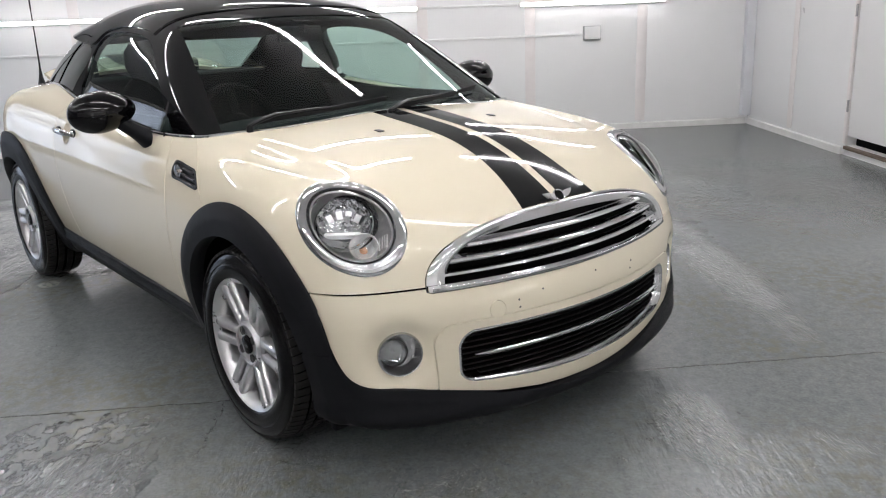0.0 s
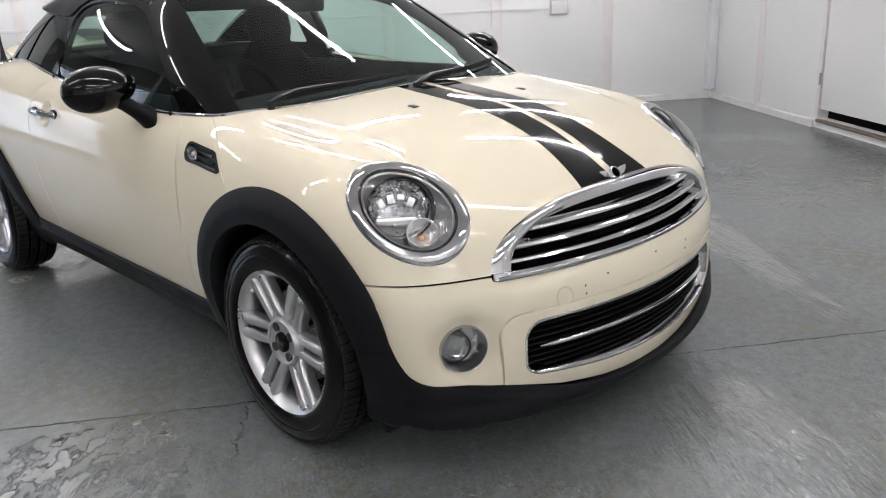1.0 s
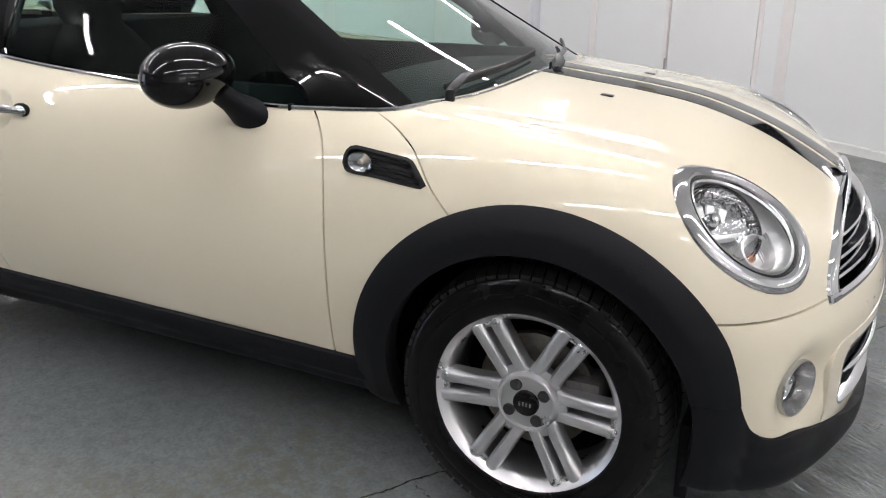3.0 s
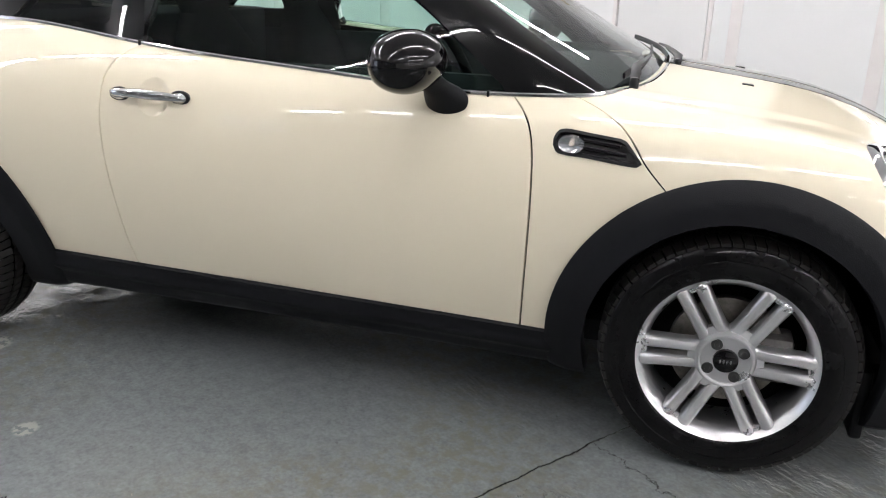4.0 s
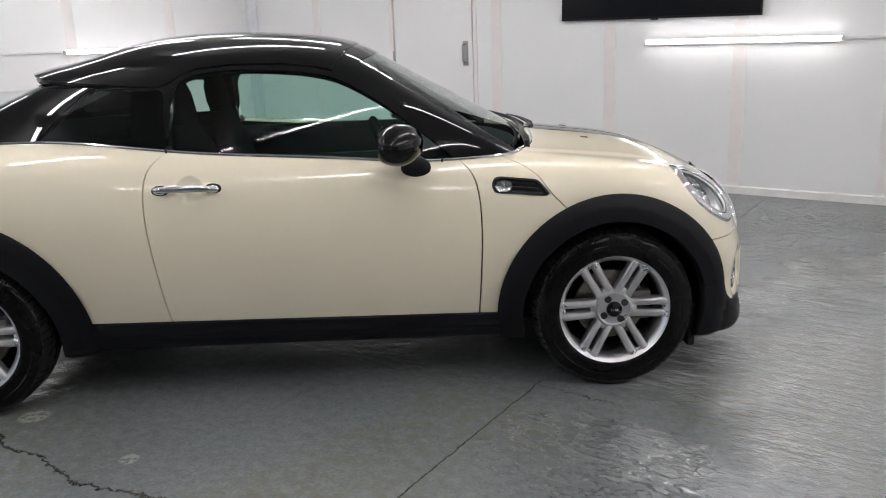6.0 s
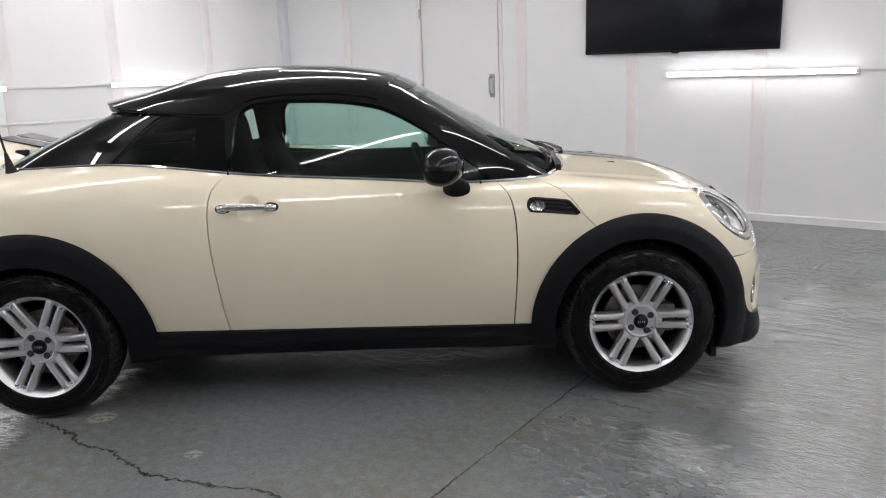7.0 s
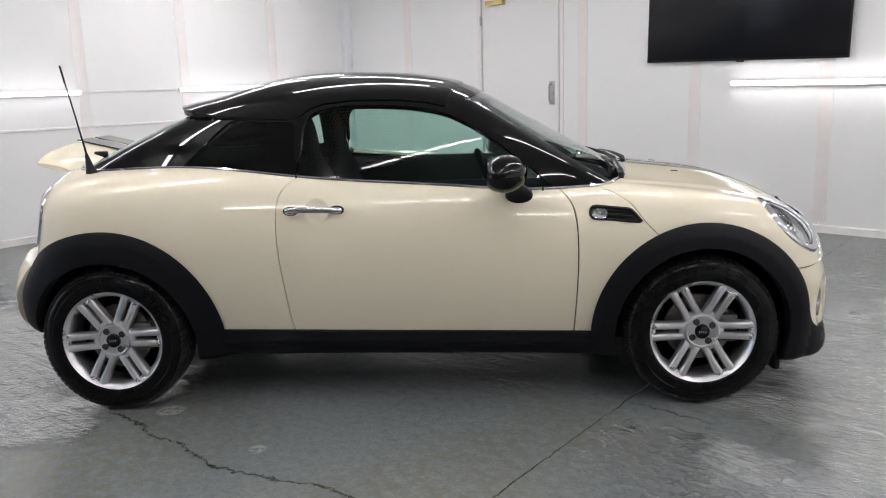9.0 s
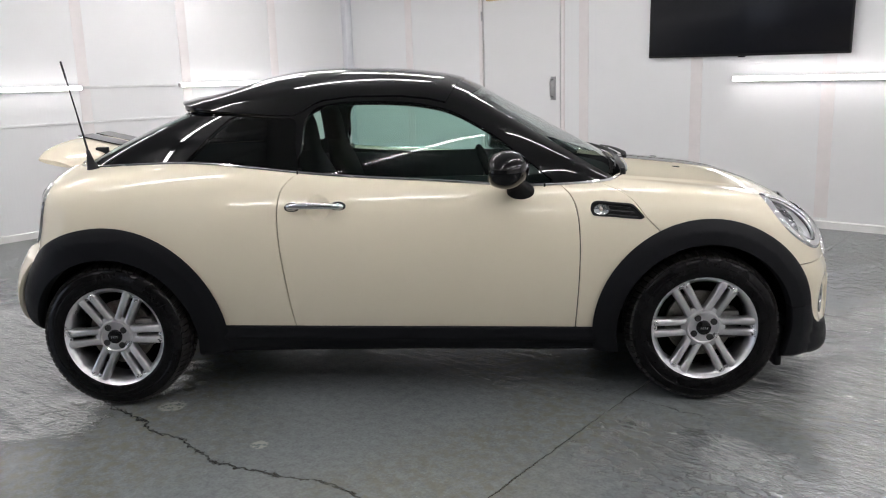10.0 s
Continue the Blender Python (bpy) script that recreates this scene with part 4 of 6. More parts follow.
    skin("rear_body", tail, body_f, paint, CAR, "cream rear wings and boot lid")
    rb = cut(cut(near(BODY, lambda v: v[:, 0] < -1.2), lambda p: np.minimum(REAR_X - p[:, 0], 0.655 - GAP - p[:, 2]), body_f), clear_of_arches, body_f)
    bump_out = lambda p: 0.052 * np.clip((0.655 - p[:, 2]) / 0.03, 0, 1) * np.clip((-p[:, 0] - 1.5) / 0.2, 0, 1)
    skin("rear_bumper", rb, body_f, paint, CAR, "cream rear bumper", lift=bump_out)
    build_nose(whole)
    # the dark shell behind the shut lines, open at the wheels and under the cabin
    inner = cut(whole, lambda p: np.minimum(wheel_r(p, FRONT_X) - 0.40, wheel_r(p, REAR_X) - 0.40), body_f)
    inner = cut(inner, lambda p: np.minimum(np.minimum(-intake_in(p), -grille_in(p)), np.minimum((lamp_r(p) - 0.97) * 0.15, fog_r(p) - 0.125)), body_f)
    skin("inner_shell", inner, body_f, dark, CAR, "black structure behind the panels", lift=-0.019, depth=0)


def tail_lamp(p, k):
    """Outside of the upright oval tail lamps on the rear corners."""
    y, z = np.abs(p[:, 1]) - 0.655, p[:, 2] - 0.822
    return np.where(p[:, 0] < -1.3, (np.hypot(y / 0.082, z / 0.135) - k) * 0.08, 1.0)


def tow_r(p):
    return np.hypot((p[:, 1] + 0.354) / 0.92, p[:, 2] - 0.474)


def lip_lift(p):
    """Runs on from the wheel arch, then follows the nose with a fuller foot."""
    k = np.clip((1.74 - p[:, 0]) / 0.08, 0, 1)
    arch = 0.012 + 0.014 * np.clip((0.45 - wheel_r(p, FRONT_X)) / 0.05, 0, 1) ** 0.7
    nose = 0.006 + 0.009 * np.clip(-lip_top(p) / 0.03, 0, 1) ** 0.8
    return (1 - k) * nose + k * arch + 0.018 * np.exp(-((p[:, 2] - 0.19) / 0.035) ** 2)


def build_nose(whole):
    paint = MAT["cream_paint"]
    front = cut(cut(NOSE, both(lambda p: p[:, 0] - 1.3, lambda p: -bump_line(p) - GAP), body_f), clear_of_arches, body_f)
    front = cut(front, lip_top, body_f)
    front = cut(front, lambda p: -intake_in(p), body_f)
    front = cut(front, lambda p: -grille_in(p) - 0.002, body_f)
    inner = cut(front, lambda p: surround_in(p) - 0.0016, body_f)
    outer = cut(front, lambda p: -surround_in(p) - 0.0016, body_f)
    outer = cut(outer, lambda p: fog_r(p) - 0.064, body_f)
    outer = cut(outer, lambda p: np.where(p[:, 0] > 1.5, tow_r(p) - 0.0275, 1), body_f)
    dish = lambda p: -0.031 * np.exp(-((fog_r(p) - 0.05) / 0.042) ** 2)
    bumper = skin("front_bumper", outer, body_f, paint, CAR, "cream front bumper", lift=dish)
    skin("intake_surround", inner, body_f, paint, CAR, "cream surround of the lower air intake", lift=0.002)
    lip = cut(cut(NOSE, both(lambda p: p[:, 0] - 1.3, not_(lip_top)), body_f), lambda p: np.minimum(wheel_r(p, FRONT_X) - 0.352, 0.3955 - p[:, 2]), body_f)
    skin("front_lip", lip, body_f, MAT["cladding"], CAR, "matt black lower front lip", lift=lip_lift, depth=0.05)
    # chrome-framed grille
    rows = []
    for k in np.linspace(0, 1, 11):
        w, h = GRILLE[0] + (0.49 - GRILLE[0]) * k, GRILLE[1] + (0.156 - GRILLE[1]) * k
        t0 = math.asin((0.020 / h) ** 1.3)
        t = np.linspace(t0, math.pi - t0, 161)
        y = w * np.sign(np.cos(t)) * np.abs(np.cos(t)) ** (2 / 2.6)
        z = GRILLE[2] + h * np.sin(t) ** (2 / 2.6)
        rows.append(reach(body_f, np.stack([0 * y + 1.2, y, z], 1), np.tile([1.0, 0, 0], (161, 1))))
    frame_sheet = net(rows, False)
    high = 0.003 + 0.006 * np.repeat(np.sin(np.linspace(0, 1, 11) * np.pi), 161) ** 0.8
    form_skin("grille_frame", frame_sheet, high, MAT["chrome"], CAR, "chrome grille surround", 0.035)
    low = cut(cut(NOSE, lambda p: grille_in(p), body_f), lambda p: GRILLE[2] + 0.0185 - p[:, 2], body_f)
    skin("lower_strip", low, body_f, MAT["chrome"], CAR, "chrome strip under the grille", lift=lambda p: 0.003 + 0.005 * np.sin(np.clip(grille_in(p) / 0.0185, 0, 1) * np.pi), depth=0.03)
    back = cut(NOSE, lambda p: grille_in(p) - 0.004, body_f)
    skin("grille_backing", back, body_f, MAT["dark"], CAR, lift=-0.055, depth=0)
    for z in (0.586, 0.621, 0.656):
        w = 0.49 * max(1 - ((z + 0.006 - 0.547) / 0.156) ** 2.6, 0) ** (1 / 2.6) + 0.004
        ys = np.linspace(-w, w, 60)
        p = nose_points(ys, z, -0.022)
        part("grille_bar", sweep(bmesh.new(), p, [(-0.018, 0.004), (-0.012, 0.0105), (0.004, 0.0100), (0.0165, 0.0045), (0.0185, -0.002), (0.013, -0.0085), (-0.012, -0.0078)]), MAT["chrome"], CAR, "chrome grille bar")
    # lower intake: chrome ring, dark slats, one bright bar
    ring = cut(cut(NOSE, intake_in, body_f), lambda p: 0.0065 - intake_in(p), body_f)
    skin("intake_ring", ring, body_f, MAT["satin_chrome"], CAR, "chrome ring of the lower intake", lift=0.002, depth=0.045)
    skin("intake_backing", cut(NOSE, lambda p: intake_in(p) - 0.004, body_f), body_f, MAT["dark"], CAR, lift=-0.07, depth=0)
    for k in range(10):
        z = 0.266 + 0.0170 * k
        half = 0.462 - (0.16 if k == 0 else 0.06 if k == 1 else 0.015 if k in (2, 9) else 0.0)
        part("intake_slat", sweep(bmesh.new(), nose_points(np.linspace(-half, half, 44), z, -0.038), [(-0.02, 0.0015), (0.016, 0.0035), (0.018, 0.001), (0.016, -0.0025), (-0.02, -0.0015)]), MAT["dark_plastic"], CAR)
    ys = np.linspace(-0.425, 0.425, 60)
    taper = [float(0.35 + 0.65 * min(1, (0.425 - abs(y)) / 0.06)) for y in ys]
    part("intake_bar", sweep(bmesh.new(), nose_points(ys, 0.348, -0.012), ring_section(0.012, 0.0085, 12), scale=taper), MAT["chrome"], CAR, "bright chrome bar across the intake")
    # small cover for the towing eye, and the holes of a missing plate
    tow = cut(NOSE, lambda p: np.where(p[:, 0] > 1.5, 0.0257 - tow_r(p), -1), body_f)
    skin("tow_cover", tow, body_f, paint, bumper, "round cream towing eye cover", depth=0.01)
    for y, z in ((-0.285, 0.49), (-0.284, 0.468), (-0.20, 0.505), (0.21, 0.50), (0.20, 0.478), (0.02, 0.513)):
        c = reach(body_f, np.array([[1.2, y, z]]), np.array([[1.0, 0, 0]]))[0]
        bm = bmesh.new()
        lathe(bm, [(0.0001, 0.0012), (0.0032, 0.0010), (0.0036, 0.0)], 10, "x", tuple(c))
        part("screw_hole", bm, MAT["caliper"], bumper)
    for s in (-1, 1):
        build_headlamp(s)
        build_fog(s)


def nose_points(ys, z, back):
    zs = np.broadcast_to(np.asarray(z, float), ys.shape)
    p = reach(body_f, np.stack([0 * ys + 1.2, ys, zs], 1), np.tile([1.0, 0, 0], (len(ys), 1)))
    n = slope_of(body_f, p)
    n[:, 2] = 0
    n /= np.linalg.norm(n, axis=1, keepdims=True)
    return (p + n * back).tolist()


def flip(bm, s):
    if s > 0:
        bmesh.ops.scale(bm, vec=(1, -1, 1), verts=bm.verts[:])
        bmesh.ops.reverse_faces(bm, faces=bm.faces[:])
    return bm


def lamp_frame(depth=0.0):
    return Matrix.Translation(LAMP_C + LAMP_N * depth) @ Matrix((LAMP_MAJOR, LAMP_MINOR, LAMP_N)).transposed().to_4x4()


def build_headlamp(s):
    side = right if s < 0 else left
    area = LAMP_AREA[s]

    def zone(lo, hi):
        got = cut(area, lambda p: (hi - lamp_r(p)) * 0.15, body_f)
        return cut(got, lambda p: (lamp_r(p) - lo) * 0.15, body_f) if lo else got

    def hoop(lo, hi, n):
        rows = []
        for k in np.linspace(hi, lo, n):
            t = np.linspace(0, 2 * np.pi, 144, endpoint=False)
            p = np.array(LAMP_C) + np.outer(np.cos(t) * 0.173 * k, LAMP_MAJOR) + np.outer(np.sin(t) * 0.1335 * k, LAMP_MINOR) - 0.2 * np.array(LAMP_N)
            rows.append(reach(body_f, p, np.tile(np.array(LAMP_N), (144, 1)), 0.5) * [1, -s, 1])
        return net(rows, True, s > 0)
    high = np.repeat(0.002 + 0.0045 * np.sin(np.linspace(0, 1, 13) * np.pi) ** 0.7, 144)
    lamp = form_skin("headlamp", hoop(0.80, 0.992, 13), high, MAT["chrome"], CAR, "oval headlamp in a chrome ring", 0.02)
    form_skin("lamp_seal", hoop(0.766, 0.806, 3), np.full(3 * 144, -0.002), MAT["black_plastic"], lamp, "black seal", 0.008)
    form_skin("lamp_shelf", hoop(0.735, 0.80, 5), np.repeat([-0.012, -0.010, -0.009, -0.008, -0.006], 144), MAT["reflector"], lamp, "pale silvered edge of the bowl", 0.006)
    ob = skin("lens", zone(0, 0.78), body_f, MAT["clear_lens"], lamp, "clear lamp lens", lift=lambda p: 0.002 + 0.012 * np.clip(1 - (lamp_r(p) / 0.78) ** 2, 0, 1), depth=0)
    ob.visible_shadow = False
    a, b = 0.173 * 0.80, 0.1335 * 0.80
    up = Vector((LAMP_UP.dot(LAMP_MAJOR), LAMP_UP.dot(LAMP_MINOR), 0))
    rt = Vector((LAMP_RT.dot(LAMP_MAJOR), LAMP_RT.dot(LAMP_MINOR), 0))

    def bowl(name, mat, c, ra, rb, deep, mouth, label="", wave=0.0, count=0):
        bm = bmesh.new()
        rows, n = [], 96
        for i in range(11):
            k = i / 10
            r = math.cos(k * math.pi / 2) if i < 10 else 0.02
            z = mouth - deep * math.sin(k * math.pi / 2)
            row = []
            for j in range(n):
                t = 2 * math.pi * j / n
                q = 1 + wave * math.sin(count * t) * math.sin(k * math.pi)
                row.append(bm.verts.new((c.x + ra * r * q * math.cos(t), c.y + rb * r * q * math.sin(t), z)))
            rows.append(row)
        for r0, r1 in zip(rows, rows[1:]):
            for j in range(n):
                bm.faces.new((r0[j], r0[(j + 1) % n], r1[(j + 1) % n], r1[j]))
        bmesh.ops.transform(bm, matrix=lamp_frame(-0.005), verts=bm.verts[:])
        return part(name, flip(bm, s), mat, lamp, label)

    def add(name, bm, mat, depth, label=""):
        bmesh.ops.transform(bm, matrix=lamp_frame(depth), verts=bm.verts[:])
        return part(name, flip(bm, s), mat, lamp, label)
    bowl("reflector", MAT["reflector"], Vector((0, 0, 0)), a, b, 0.066, 0.0, "silvered bowl", 0.02, 24)
    # the beam's round bowl sits up and outwards behind a dark crescent, the indicator below it
    c = rt * -0.024 + up * 0.016
    bowl("beam_reflector", MAT["beam_silver"], c, 0.080, 0.080, 0.055, 0.004, "silvered beam bowl", 0.012, 14)
    bm = bmesh.new()
    arc = [c + (rt * math.cos(t) + up * math.sin(t)) * 0.090 for t in np.linspace(radians(-62), radians(112), 40)]
    sweep(bm, arc, [(-0.006, -0.010), (0.006, -0.010), (0.006, 0.002), (-0.006, 0.002)], up=(0, 0, 1), scale=[0.15 + 0.85 * math.sin(math.pi * k / 39) for k in range(40)])
    add("bezel", bm, MAT["black_plastic"], -0.008, "dark crescent bezel")
    bm = bmesh.new()
    lathe(bm, [(0.082, 0.0), (0.0835, 0.003), (0.085, 0.0), (0.0835, -0.004)], 72, "z", tuple(c), True)
    add("beam_rim", bm, MAT["satin_chrome"], -0.006)
    bm = bmesh.new()
    lathe(bm, [(0.0001, 0.006), (0.010, 0.005), (0.016, -0.002), (0.018, -0.012), (0.018, -0.05)], 28, "z", tuple(c + rt * 0.006 + up * 0.022))
    add("bulb_shield", bm, MAT["satin_chrome"], -0.026)
    bm = bmesh.new()
    m = Matrix((rt, up, Vector((0, 0, 1)))).transposed().to_4x4()
    box(bm, (-0.058, -0.006, -0.02), (0.045, 0.004, 0.006), 0.003, Matrix.Translation(c + up * -0.022) @ m)
    add("shelf", bm, MAT["reflector"], -0.028, "bright ledge across the bowl")
    for k in range(4):
        bm = bmesh.new()
        box(bm, (-0.009, -0.012, -0.004), (0.009, 0.012, 0.004), 0.002, Matrix.Translation(c + rt * (-0.045 + 0.026 * k) + up * (0.048 - 0.012 * abs(k - 1.5))) @ m @ pose(0, 0, 0, 25, 0, 20 * (1.5 - k)))
        add("facet", bm, MAT["reflector"], -0.034)
    c2 = rt * 0.032 + up * -0.058
    bm = bmesh.new()
    lathe(bm, [(0.036, -0.03), (0.039, -0.008), (0.0415, 0.004), (0.039, 0.006), (0.036, 0.001), (0.026, -0.018), (0.010, -0.022)], 40, "z", tuple(c2))
    add("indicator_ring", bm, MAT["reflector"], -0.008, "silver indicator bowl")
    bm = bmesh.new()
    lathe(bm, [(0.0001, 0.002), (0.007, 0.0), (0.0115, -0.008), (0.010, -0.022)], 24, "z", tuple(c2 + rt * -0.003))
    add("indicator_bulb", bm, MAT["bulb_amber"], -0.018, "amber indicator bulb")
    bm = bmesh.new()
    lathe(bm, [(0.0001, 0.016), (0.012, 0.014), (0.024, 0.006), (0.0335, -0.006), (0.036, -0.014)], 40, "z", tuple(c2))
    add("indicator_dome", bm, MAT["clear_lens"], -0.008, "clear faceted dome").visible_shadow = False
    bm = bmesh.new()
    for k in range(7):
        box(bm, (-0.0012, -0.02, -0.003), (0.0012, 0.02, 0.003), 0.0, Matrix.Translation(rt * (0.052 + 0.007 * k) + up * (-0.055 + 0.004 * k)) @ m)
    add("fluting", bm, MAT["reflector"], -0.026)


def build_fog(s):
    n = Vector(slope_of(body_f, FOG_C[None])[0])
    rt = Vector((0, 0, 1)).cross(n).normalized()
    m = Matrix.Translation(Vector(FOG_C) - n * 0.0185) @ Matrix((rt, n.cross(rt), n)).transposed().to_4x4()
    bm = bmesh.new()
    lathe(bm, [(0.0645, -0.012), (0.0645, -0.002), (0.0625, 0.002), (0.060, 0.001), (0.0575, -0.010), (0.053, -0.030), (0.049, -0.038), (0.0002, -0.040)], 56, "z")
    bmesh.ops.transform(bm, matrix=m, verts=bm.verts[:])
    fog = part("fog_lamp", flip(bm, s), MAT["cup_silver"], CAR, "round fog lamp in a satin silver bowl")
    c = (-0.016, 0.0, -0.002)
    bm = bmesh.new()
    lathe(bm, [(0.0001, 0.0), (0.018, -0.002), (0.034, -0.012), (0.0395, -0.022)], 40, "z", c)
    bmesh.ops.transform(bm, matrix=m, verts=bm.verts[:])
    part("lens", flip(bm, s), MAT["clear_lens"], fog, "clear domed lens").visible_shadow = False
    bm = bmesh.new()
    lathe(bm, [(0.0385, -0.022), (0.0410, -0.018), (0.0410, -0.036), (0.0385, -0.036)], 40, "z", c, True)
    bmesh.ops.transform(bm, matrix=m, verts=bm.verts[:])
    part("lens_ring", flip(bm, s), MAT["black_plastic"], fog)
    bm = bmesh.new()
    for k in range(40):
        a = 2 * math.pi * k / 40
        pts = [bm.verts.new((c[0] + r * (1 + q * (k % 4 > 1)) * math.cos(a), c[1] + r * (1 + q * (k % 4 > 1)) * math.sin(a), c[2] + z)) for r, z, q in ((0.038, -0.024, 0), (0.03, -0.034, 0.04), (0.018, -0.044, 0.08), (0.0075, -0.046, 0), (0.006, -0.030, 0), (0.0005, -0.026, 0))]
        if k:
            for i in range(5):
                bm.faces.new((last[i], last[i + 1], pts[i + 1], pts[i]))
        else:
            first = pts
        last = pts
    for i in range(5):
        bm.faces.new((last[i], last[i + 1], first[i + 1], first[i]))
    bmesh.ops.transform(bm, matrix=m, verts=bm.verts[:])
    part("reflector", flip(bm, s), MAT["beam_silver"], fog)
    for k in (-0.022, 0.0, 0.022):
        bm = bmesh.new()
        box(bm, (0.036, k - 0.0012, -0.038), (0.053 - 8 * k * k, k + 0.0012, -0.024), 0.0005, m)
        part("rib", flip(bm, s), MAT["satin_chrome"], fog)


def build_scuttle(parent, side):
    area = cut(near(SIDES[-1 if side is right else 1], lambda v: (v[:, 0] > 0.7) & (v[:, 0] < 1.1) & (v[:, 2] > 0.7)), scuttle_in, body_f)
    rim = cut(area, lambda p: 0.007 - scuttle_in(p), body_f)
    sc = skin("side_scuttle", rim, body_f, MAT["black_plastic"], parent, "black side vent with a clear indicator", lift=0.003, depth=0.02)
    skin("vent_backing", cut(area, lambda p: scuttle_in(p) - 0.005, body_f), body_f, MAT["black_plastic"], sc, lift=-0.012, depth=0)
    s = -1 if side is right else 1
    for dz in (0.014, -0.003, -0.02):
        xs = np.linspace(0.845, 0.962 - (dz + 0.02) * 0.85, 10)
        zs = 0.806 + dz - 0.10 * (xs - 0.845)
        p = reach(body_f, np.stack([xs, 0 * xs, zs], 1), np.tile([0, float(s), 0], (10, 1)))
        part("vent_slat", sweep(bmesh.new(), (p - [0, s * 0.004, 0]).tolist(), ring_section(0.006, 0.0036, 8)), MAT["black_plastic"], sc)
    c = reach(body_f, np.array([[0.816, 0, 0.809]]), np.array([[0, float(s), 0]]))[0]
    bm = bmesh.new()
    lathe(bm, [(0.0001, s * 0.010), (0.012, s * 0.009), (0.021, s * 0.004), (0.024, -s * 0.004)], 32, "y", tuple(c))
    bmesh.ops.scale(bm, vec=(1.3, 1, 0.95), space=Matrix.Translation(-Vector(c)), verts=bm.verts[:])
    part("indicator_lens", bm, MAT["clear_lens"], sc, "clear indicator lens").visible_shadow = False
    bm = bmesh.new()
    lathe(bm, [(0.024, s * 0.001), (0.016, s * -0.005), (0.0001, s * -0.006)], 32, "y", tuple(c))
    bmesh.ops.scale(bm, vec=(1.3, 1, 0.95), space=Matrix.Translation(-Vector(c)), verts=bm.verts[:])
    part("indicator_bowl", bm, MAT["satin_chrome"], sc)
    bm = bmesh.new()
    lathe(bm, [(0.0001, s * 0.003), (0.005, s * 0.002), (0.0065, -s * 0.006)], 16, "y", tuple(c))
    part("indicator_bulb", bm, MAT["bulb_pale"], sc)


def side_point(x, z, s, out=0.0):
    p = reach(body_f, np.array([[x, 0, z]]), np.array([[0, float(s), 0]]))[0]
    return Vector(p + slope_of(body_f, p[None])[0] * out)


DISH = (-0.332, 0.846, 0.052)


def dish_f(s):
    """The door's form with a shallow bowl pressed into it."""
    def f(p):
        q = np.hypot(p[..., 0] - DISH[0], p[..., 2] - DISH[1]) / DISH[2]
        return body_f(p) + 0.0175 * np.clip(1 - q**2, 0, 1) ** 1.1
    return f


def build_handle(door, s):
    # shallow round dish behind the grip, then the chrome grip with its lock
    r = lambda p: np.hypot(p[:, 0] - DISH[0], p[:, 2] - DISH[1]) / DISH[2]
    disc = cut(near(SIDES[s], lambda v: (v[:, 0] > -0.45) & (v[:, 0] < -0.2) & (v[:, 2] > 0.7)), lambda p: (1 - r(p)) * DISH[2], body_f)
    v, fcs = disc
    n = slope_of(body_f, v)
    disc = (v - n * (0.0175 * np.clip(1 - r(v)**2, 0, 1) ** 1.1)[:, None], fcs)
    skin("handle_dish", disc, dish_f(s), MAT["cream_paint"], door, "round dished recess", depth=0)
    xs = np.linspace(-0.455, -0.228, 26)
    path = [side_point(x, 0.847 - 0.03 * (x + 0.34) * 0.9, s, 0.012 + 0.018 * math.sin(math.pi * min(max((x + 0.455) / 0.227, 0), 1)) ** 0.5) for x in xs]
    k = [0.35 + 0.65 * math.sin(math.pi * (0.06 + 0.88 * i / 25)) ** 0.55 for i in range(26)]
    part("handle_grip", sweep(bmesh.new(), path, ring_section(0.010, 0.0135, 14, 2.4), scale=k), MAT["chrome"], door, "chrome door handle")
    for x in (-0.437, -0.248):
        c = side_point(x, 0.848, s)
        bm = bmesh.new()
        lathe(bm, [(0.0235, -s * 0.004), (0.023, s * 0.003), (0.0205, s * 0.0045), (0.0001, s * 0.0045)], 24, "y", tuple(c))
        bmesh.ops.scale(bm, vec=(1.35, 1, 0.85), space=Matrix.Translation(-c), verts=bm.verts[:])
        part("handle_gasket", bm, MAT["black_plastic"], door, "black gasket")
        bm = bmesh.new()
        lathe(bm, [(0.018, -s * 0.004), (0.017, s * 0.008), (0.010, s * 0.016), (0.0001, s * 0.017)], 24, "y", tuple(c))
        bmesh.ops.scale(bm, vec=(1.35, 1, 0.85), space=Matrix.Translation(-c), verts=bm.verts[:])
        part("handle_mount", bm, MAT["chrome"], door)
    c = side_point(-0.437, 0.848, s, 0.018)
    bm = bmesh.new()
    lathe(bm, [(0.0075, -s * 0.004), (0.0075, s * 0.001), (0.0001, s * 0.0015)], 16, "y", tuple(c))
    part("key_lock", bm, MAT["caliper"], door)


# ---- roof, glass and pillars ----
SIDE_WIN = outline([(-0.412, 0.985), (-0.412, 1.10), (-0.405, 1.18), (-0.375, 1.228), (-0.32, 1.250), (-0.2, 1.262), (-0.03, 1.257), (0.11, 1.240), (0.226, 1.207), (0.366, 1.127), (0.49, 1.035), (0.60, 0.945), (0.62, 0.90), (0.3, 0.90), (0.0, 0.90), (-0.3, 0.92)], 160)
QUARTER = outline([(-0.44, 0.97), (-0.44, 1.10), (-0.445, 1.188), (-0.52, 1.200), (-0.62, 1.208), (-0.71, 1.213), (-0.785, 1.162), (-0.875, 1.075), (-0.95, 1.0), (-0.96, 0.95), (-0.8, 0.93), (-0.6, 0.94)], 120)


def quarter_in(p):
    return within(p[:, [0, 2]], QUARTER)


def win_in(p):
    return within(p[:, [0, 2]], SIDE_WIN)


